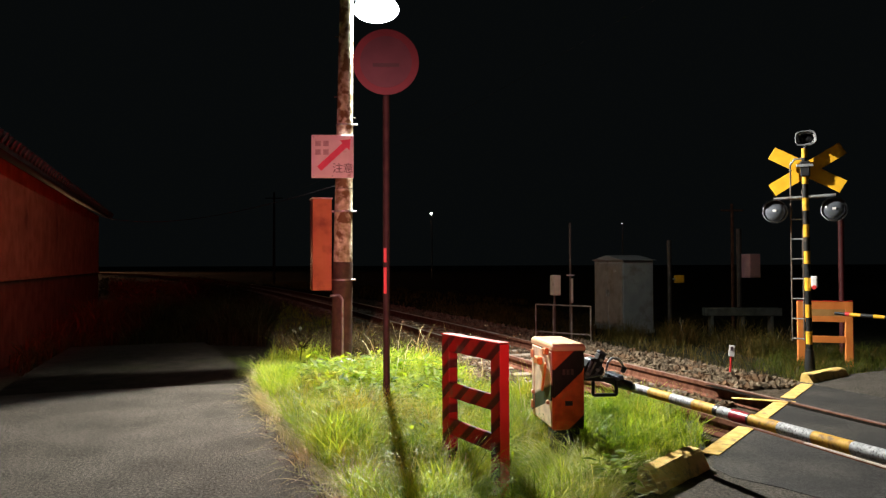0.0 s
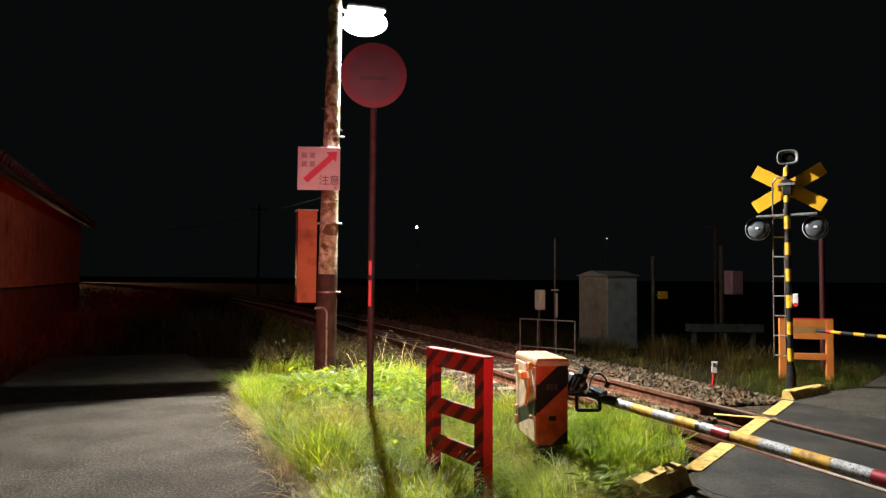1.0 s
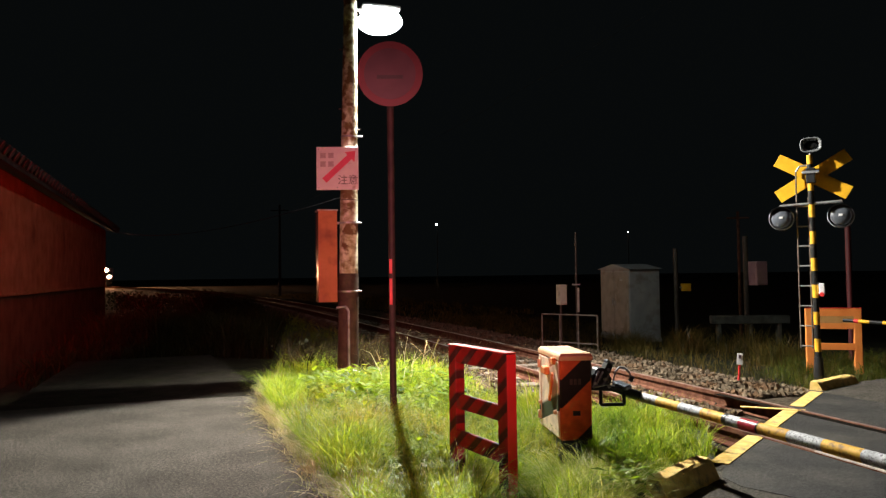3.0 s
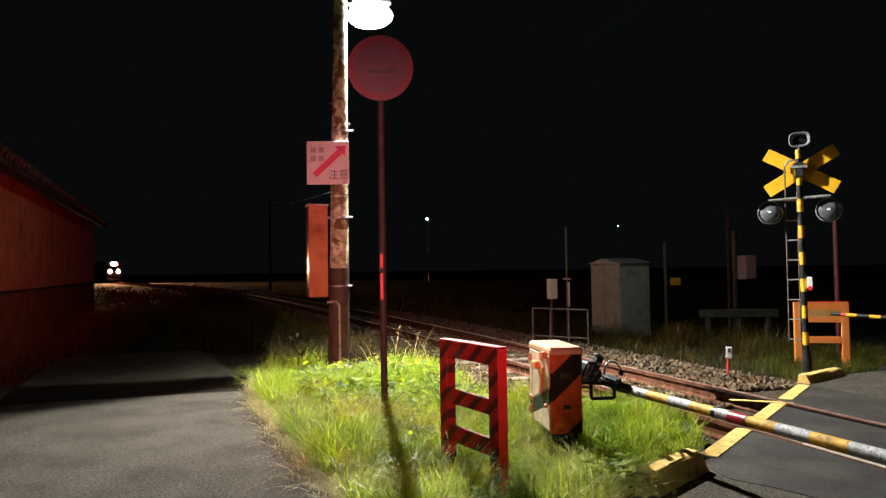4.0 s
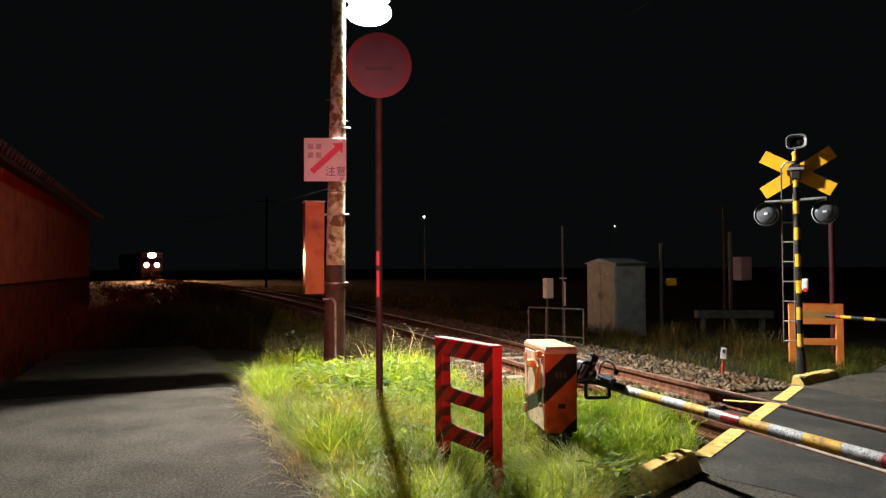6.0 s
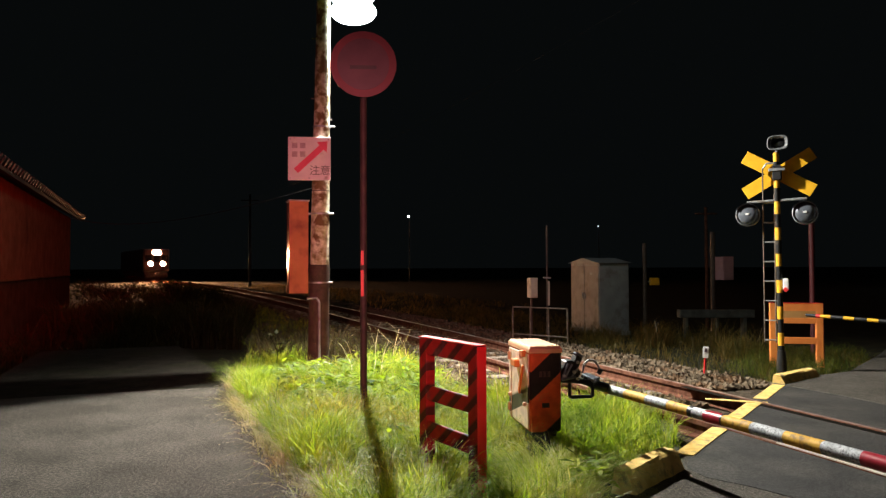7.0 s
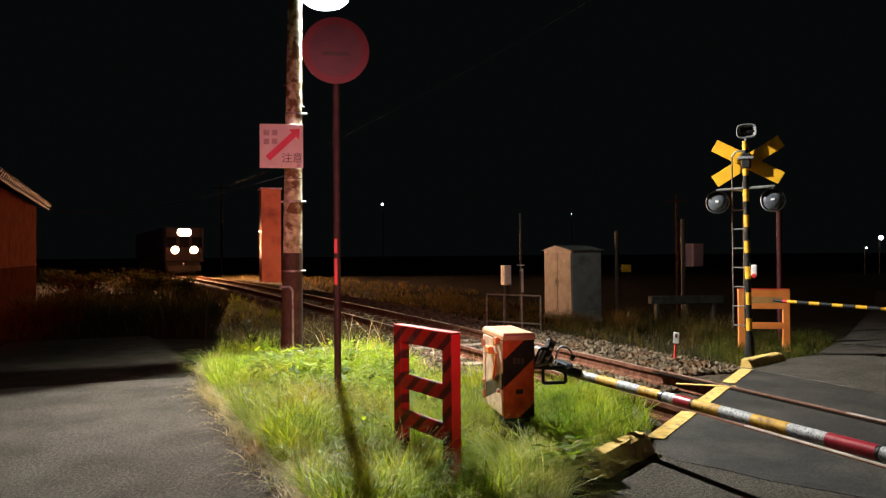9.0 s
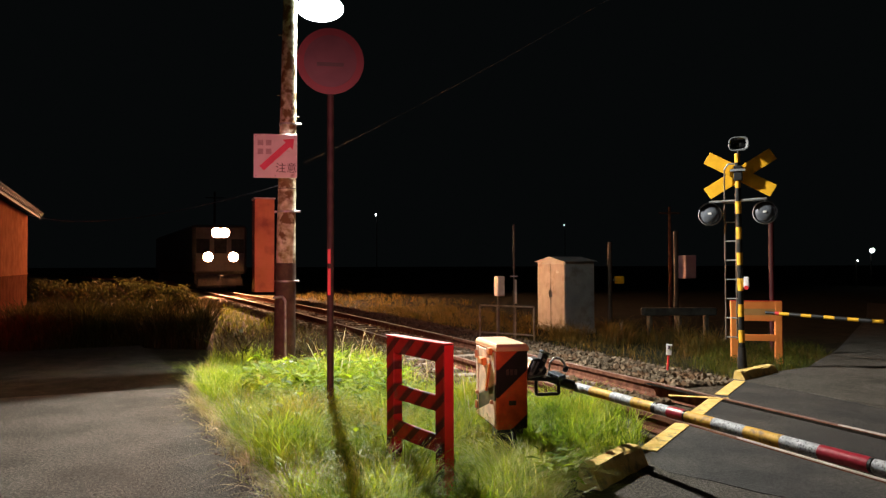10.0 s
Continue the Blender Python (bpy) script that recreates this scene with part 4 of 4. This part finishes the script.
part("crossarm", rod((-0.40, 0.06, 2.58), (0.40, 0.06, 2.58), 0.02, seg=10), GALV, near_sig)
for k, ang in enumerate((31, -31)):
    part("crossbuck_arm", block((0.98, 0.012, 0.175), (0, 0.05 + 0.014 * k, 2.85), (0, ang, 0), bevel=0.003), SIGNAL_YELLOW, near_sig)
for x in (-0.35, 0.35):
    ln = part("signal_lamp", rod((x, 0.05, 2.4), (x, 0.16, 2.4), 0.15, seg=24), BLACK, near_sig)
    part("lens", ball((x, 0.16, 2.4), 0.12, (1, 0.45, 1)), RED_GLOW, ln, "glowing red lens")

redpost = thing("red_post", pose(6.45, 11.5, 0), "dim red post behind the crossing", "post")
part("shaft", rod((0, 0, -0.17), (0, 0, 2.1), 0.045, seg=14), DARK_RED, redpost)

# far barrier
FA, FB = Vector((5.72, 10.0, 0.655)), Vector((8.2, 7.2, 0.51))
FAR_POSE = pose(8.35, 7.15, 0, 0, 0, -40)
fm = thing("barrier_machine", FAR_POSE, "orange barrier machine of the far barrier with its arm lowered", "barrier")
part("cabinet", block((0.25, 0.40, 0.62), (0, 0, 0.48), bevel=0.012), BOX_PAINT, fm)
part("post", block((0.13, 0.12, 0.3), (0, 0, 0.05), bevel=0.006), BLACK, fm)
far_arm, a, u = barrier_arm(fm, FAR_POSE, FA, FB, 0.026, [(0.14 if i % 2 == 0 else 0.16, SIGNAL_YELLOW if i % 2 == 0 else BLACK) for i in range(24)], "yellow and black barrier arm")
part("tip", rod(a - u * 0.06, a - u * 0.002, 0.029, seg=12), RED_PAINT, far_arm, "red tip")

# ---- beyond the track ----
stake = thing("marker_stake", pose(3.83, 9.55, -0.16, 3, 4, -20), "small white marker on a red stake in the ballast", "marker")
part("stake", rod((0, 0, 0), (0, 0, 0.34), 0.014, seg=8), RED_PAINT, stake)
part("plate", block((0.075, 0.02, 0.15), (0, -0.018, 0.37), bevel=0.003), WHITE, stake)
part("lettering", block((0.03, 0.003, 0.05), (0, -0.030, 0.40), bevel=0), INK, stake, "dark bar of unreadable writing")

hut = thing("relay_cabinet", pose(4.12, 16.42, -0.17, 0, 0, 12.8), "grey steel relay cabinet with double doors beside the track", "cabinet")
part("body", block((0.72, 1.50, 1.56), (0, 0, 0.86), bevel=0.008), GREY_PAINT, hut)
part("plinth", block((0.76, 1.54, 0.10), (0, 0, 0.05), bevel=0.008), CONCRETE, hut)
for y in (-0.36, 0.36):
    door = part("door", block((0.016, 0.70, 1.42), (-0.367, y, 0.86), bevel=0.004), DOOR_GREY, hut, "cream steel door")
    part("handle", rod((-0.39, y * 0.15, 0.80), (-0.39, y * 0.15, 0.95), 0.012, seg=8), GALV, door)
part("plate", block((0.006, 0.12, 0.07), (-0.378, -0.36, 1.40), bevel=0), GALV, hut, "small plate")
bm = bmesh.new()
vs = [bm.verts.new(v) for v in ((-0.42, -0.82, 1.63), (-0.42, 0.82, 1.63), (-0.42, 0, 1.75), (0.42, -0.82, 1.63), (0.42, 0.82, 1.63), (0.42, 0, 1.75))]
for q in ((0, 2, 1), (3, 4, 5), (0, 3, 5, 2), (1, 2, 5, 4), (0, 1, 4, 3)):
    bm.faces.new([vs[i] for i in q])
bmesh.ops.recalc_face_normals(bm, faces=bm.faces)
part("roof", bm, GREY_PAINT, hut)

fence = thing("pipe_fence", Matrix(), "low grey pipe fence beside the track", "fence")
fa, fb = Vector((1.86, 14.6, -0.17)), Vector((2.83, 13.78, -0.17))
for k in range(4):
    q = fa.lerp(fb, k / 3)
    part("post", rod(q, q + Vector((0, 0, 0.72)), 0.018, seg=8), FENCE_PIPE, fence)
for z in (0.16, 0.72):
    part("rail", rod(fa + Vector((0, 0, z)), fb + Vector((0, 0, z)), 0.017, seg=8), FENCE_PIPE, fence)


def boxed_post(x, y, top, r, box_size, box_at, mat, label, turn=0, hat=False):
    t = thing("equipment_post", pose(x, y, -0.17, 0, 0, turn), label, "equipment post")
    part("post", rod((0, 0, 0), (0, 0, top + 0.17), r, seg=10), DULL_PIPE, t)
    part("box", block(box_size, box_at, bevel=0.01), mat, t)
    part("box_door", block((box_size[0] * 0.86, 0.012, box_size[2] * 0.9), (box_at[0], box_at[1] - box_size[1] / 2 - 0.005, box_at[2]), bevel=0.003), mat, t)
    part("bracket", block((0.05, 0.10, 0.04), (box_at[0] * 0.5, box_at[1] * 0.5, box_at[2]), bevel=0), GALV, t)
    return t


boxed_post(2.23, 14.47, 0.75, 0.025, (0.15, 0.24, 0.41), (0, -0.06, 1.12), CREAM, "pale equipment box on a short post", 10)
t = thing("signal_pole", pose(2.57, 14.55, -0.17), "thin steel pole with a step bracket", "pole")
part("shaft", rod((0, 0, 0), (0, 0, 2.4), 0.022, seg=10), DULL_PIPE, t)
part("step", block((0.16, 0.05, 0.03), (0, 0, 1.32), bevel=0.004), GALV, t)
part("plate", block((0.05, 0.04, 0.5), (0.03, 0, 1.0), bevel=0.004), CREAM, t)
boxed_post(4.98, 15.7, 1.9, 0.045, (0.20, 0.12, 0.17), (0.2, -0.05, 1.21), SIGNAL_YELLOW, "dark steel post with a small yellow box")
boxed_post(6.49, 15.6, 2.15, 0.055, (0.29, 0.29, 0.52), (0.17, -0.16, 1.50), PINK_BOX, "post with a pale pink equipment box", 15)
t = thing("utility_pole", pose(6.47, 15.9, -0.17), "thin dark pole behind the equipment post", "pole")
part("shaft", rod((0, 0, 0), (0, 0, 2.9), 0.04, 0.03, 12), RUST, t)
part("crossarm", rod((-0.25, 0, 2.75), (0.25, 0, 2.75), 0.02, seg=8), RUST, t)
trough = thing("cable_trough", pose(6.35, 15.15, -0.17, 0, 0, -3), "grey concrete cable trough on short legs", "cable trough")
part("beam", block((1.6, 0.25, 0.17), (0, 0, 0.52), bevel=0.012), DIM_CONCRETE, trough)
for x in (-0.65, 0.0, 0.6):
    part("leg", block((0.06, 0.2, 0.45), (x, 0, 0.22), bevel=0.006), DIM_CONCRETE, trough)

# ---- shrubs, cables ----
def shrub(x, y, rx, ry, h, seed, label="dark unkempt shrub on the bank beside the track"):
    t = thing("shrub", pose(x, y, -0.17), label, "shrub", "low shrubs")
    r = np.random.default_rng(seed)
    stems = bmesh.new()
    for k in range(9):
        a = r.uniform(0, 6.28)
        rod((0.1 * math.cos(a), 0.1 * math.sin(a), 0), (rx * 0.6 * math.cos(a), ry * 0.6 * math.sin(a), h * r.uniform(0.6, 0.9)), 0.02, 0.008, 6, stems)
    part("branchwork", stems, POLE_DARK, t)
    verts, faces = [], []
    clumps = [(r.uniform(-0.7, 0.7) * rx, r.uniform(-0.7, 0.7) * ry, h * r.uniform(0.35, 0.85)) for _ in range(14)]
    for k in range(1500):
        cx, cy, cz = clumps[r.integers(0, 14)]
        d = r.normal(size=3) * (0.20 * rx, 0.20 * ry, 0.13 * h)
        p = Vector((cx + d[0], cy + d[1], max(0.03, min(h * 1.08, cz + d[2]))))
        u, v = Vector(r.normal(size=3)).normalized() * r.uniform(0.04, 0.09), Vector(r.normal(size=3)).normalized() * 0.025
        n = len(verts)
        verts += [(p - u)[:], (p + v)[:], (p + u)[:], (p - v)[:]]
        faces.append((n, n + 1, n + 2, n + 3))
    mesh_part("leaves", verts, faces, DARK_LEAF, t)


for k, (x, y, rx, ry, h) in enumerate(((-8.6, 29.5, 0.9, 1.2, 0.75), (-9.6, 27.6, 1.1, 1.1, 0.95), (-10.6, 28.8, 1.2, 1.3, 1.05), (-11.6, 27.0, 1.1, 1.2, 1.0), (-12.8, 28.0, 1.2, 1.3, 1.05), (-7.6, 26.2, 0.8, 0.9, 0.42))):
    shrub(x, y, rx, ry, h, 40 + k)
# dark leaves laid where the pole's enclosure casts its shadow on the weeds
shrub(-2.04, 9.42, 0.36, 0.26, 0.20, 60, "low dark weeds standing in for the pole enclosure's shadow")
sprig = thing("weed_plant", pose(-2.06, 9.95, -0.02), "spindly dark weed standing above the grass", "weed")
bm = bmesh.new()
for a, ln, zz in ((0.3, 0.20, 0.40), (2.2, 0.17, 0.44), (4.0, 0.12, 0.47), (5.3, 0.16, 0.36)):
    bent([(0, 0, 0), (0.02, 0, 0.22), (ln * math.cos(a), 0.4 * ln * math.sin(a), zz)], 0.006, 6, bm)
part("stem", bm, DARK_LEAF, sprig)
pr = random.Random(12)
for k in range(26):
    a, zz = pr.uniform(0, 6.28), pr.uniform(0.2, 0.52)
    o = Vector((0.12 * math.cos(a) * zz * 2, 0.06 * math.sin(a) * zz * 2, zz))
    tip, side = Vector((math.cos(a), math.sin(a), pr.uniform(-0.2, 0.9))).normalized() * 0.13, Vector((-math.sin(a), math.cos(a), 0)) * 0.032
    mesh_part("leaf", [v[:] for v in (o, o + tip * 0.45 + side, o + tip, o + tip * 0.45 - side)], [(0, 1, 2), (0, 2, 3)], DARK_LEAF, sprig)

line_pole = thing("line_pole", Matrix.Translation(on_track(50, 3.0, -0.17)), "tall dark line pole beside the track", "pole")
part("shaft", rod((0, 0, 0), (0, 0, 7.2), 0.12, 0.08, 12), TILE, line_pole)
part("crossarm", rod((-0.7, 0, 6.75), (0.7, 0, 6.75), 0.04, seg=8), TILE, line_pole)
near_pole = thing("line_pole", Matrix.Translation(on_track(-22, 3.0, -0.17)), "tall dark line pole beside the track", "pole")
part("shaft", rod((0, 0, 0), (0, 0, 7.2), 0.12, 0.08, 12), TILE, near_pole)
cable = thing("overhead_cable", Matrix(), "thin sagging overhead cable along the track", "cable")
part("strand", bent([on_track(-22 + 72 * k / 24, 3.0, 6.62 - 0.35 * (1 - (k / 12 - 1) ** 2)) for k in range(25)], 0.0035, 6), TILE, cable)
drop = thing("service_cable", Matrix(), "thin cable from the pole to the house", "cable")
pa, pb = Vector((-1.45, 9.86, 2.52)), Vector((-11.3, 22.8, 3.0))
part("strand", bent([pa.lerp(pb, k / 16) - Vector((0, 0, 0.35 * (1 - (k / 8 - 1) ** 2))) for k in range(17)], 0.006, 6), BLACK, drop)

# ---- house by the lane ----
ANG = -20.7
hw = Vector((-11.3, 22.8, -0.17))
house = thing("house", Matrix.Translation(hw) @ pose(0, 0, 0, 0, 0, 90 - ANG), "old plank-walled house with a dark tiled roof", "house")
# local x runs back along the wall towards the camera as -x, y to the house's inside
L, D, HT = 17.0, 6.0, 3.17
part("wall_core", block((L, D, HT), (-L / 2, D / 2, HT / 2), bevel=0), HOUSE_LOW, house)
for i in range(40):
    part("plank", block((0.412, 0.024, 1.80), (-0.21 - 0.42 * i, -0.012, 2.24), bevel=0.004), HOUSE_WALL, house)
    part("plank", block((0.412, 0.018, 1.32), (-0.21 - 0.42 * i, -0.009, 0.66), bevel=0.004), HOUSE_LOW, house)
part("wall_rail", block((L, 0.05, 0.05), (-L / 2, -0.026, 1.34), bevel=0.004), HOUSE_WALL, house)
bm = bmesh.new()
vs = [bm.verts.new(v) for v in ((0.12, -0.36, HT - 0.12), (-L, -0.36, HT - 0.12), (-L, D / 2, HT + 1.7), (0.12, D / 2, HT + 1.7), (0.12, -0.36, HT), (-L, -0.36, HT), (-L, D / 2, HT + 1.82), (0.12, D / 2, HT + 1.82))]
for q in ((0, 1, 2, 3), (4, 7, 6, 5), (0, 4, 5, 1), (3, 2, 6, 7), (0, 3, 7, 4), (1, 5, 6, 2)):
    bm.faces.new([vs[i] for i in q])
part("roof", bm, TILE, house)
tile = rod((0, -0.42, HT - 0.0), (0, D / 2, HT + 1.86), 0.075, seg=10)
roll = part("roof_tile", tile, TILE, house)
for i in range(1, 62):
    o = new("roof_tile", roll.data)
    o.parent, o.location = house, (0.08 - 0.27 * i, 0, 0)
roll.location = (0.08, 0, 0)

# ---- far lamps ----
def far_lamp(at, r, label):
    t = thing("far_street_lamp", pose(at[0], at[1], -0.17), label, "street lamp")
    part("bulb", ball((0, 0, at[2] + 0.17), r, seg=12), FAR_LAMP, t)
    part("post", rod((0.1, 0.3, 0), (0.1, 0.3, at[2] + 0.3), 0.05, seg=8), BLACK, t)


far_lamp((-1.7, 82, 7.3), 0.125, "distant white street lamp")
far_lamp((33.0, 46.0, 2.32), 0.15, "distant white street lamp near houses")
far_lamp((30.55, 44.0, 1.62), 0.05, "distant small white lamp")
far_lamp((22.6, 90.0, 6.6), 0.05, "faint distant white street lamp")

# ---- train ----
train = thing("railcar", track_pose(170, 0, 0), "approaching diesel railcar with three glowing headlights", "train")
TL = 19.0
part("body", block((2.75, TL, 2.55), (0, TL / 2 + 0.1, 2.25), bevel=0.12), TRAIN_BODY, train)
part("front", block((2.6, 0.16, 2.4), (0, 0.1, 2.25), bevel=0.07), TRAIN_BODY, train)
part("underframe", block((2.4, TL - 1.0, 0.55), (0, TL / 2 + 0.2, 0.72), bevel=0.05), TRAIN_DARK, train)
for y in (2.6, TL - 2.4):
    part("bogie", block((2.1, 2.6, 0.5), (0, y, 0.42), bevel=0.06), TRAIN_DARK, train)
    for dy in (-0.9, 0.9):
        for x in (-0.56, 0.56):
            part("wheel", rod((x - 0.06, y + dy, 0.43), (x + 0.06, y + dy, 0.43), 0.42, seg=20), RUST, train)
for x, wd in ((-0.88, 0.66), (0.0, 0.62), (0.88, 0.66)):
    part("windscreen", block((wd, 0.02, 0.75), (x, 0.012, 2.42), bevel=0.01), GLASS_DARK, train)
part("coupler", block((0.25, 0.6, 0.25), (0, -0.1, 0.78), bevel=0.03), TRAIN_DARK, train)
part("skirt", block((2.3, 0.10, 0.45), (0, 0.06, 0.55), bevel=0.03), TRAIN_DARK, train)
for x, z in ((-0.64, 1.86), (0.64, 1.86), (-0.2, 3.12), (0.2, 3.12)):
    h = part("headlight", rod((x, 0.03, z), (x, -0.11, z), 0.24, 0.245, seg=24, caps=False), TRAIN_DARK, train, "headlight in a round rim")
    part("lamp_glass", rod((x, 0.0, z), (x, -0.03, z), 0.225, seg=24), HEADLIGHT, h)
for i in range(8):
    part("window", block((0.02, 1.1, 0.75), (1.378, 2.6 + 1.9 * i, 2.45), bevel=0.01), GLASS_DARK, train)


def motions():
    rows = []
    for i in range(0, 21):
        sec = i * 0.5
        rows.append((sec, track_pose(32.6 + 15.5 * (10 - sec), 0, 0)))
    walk(train, rows)


motions()
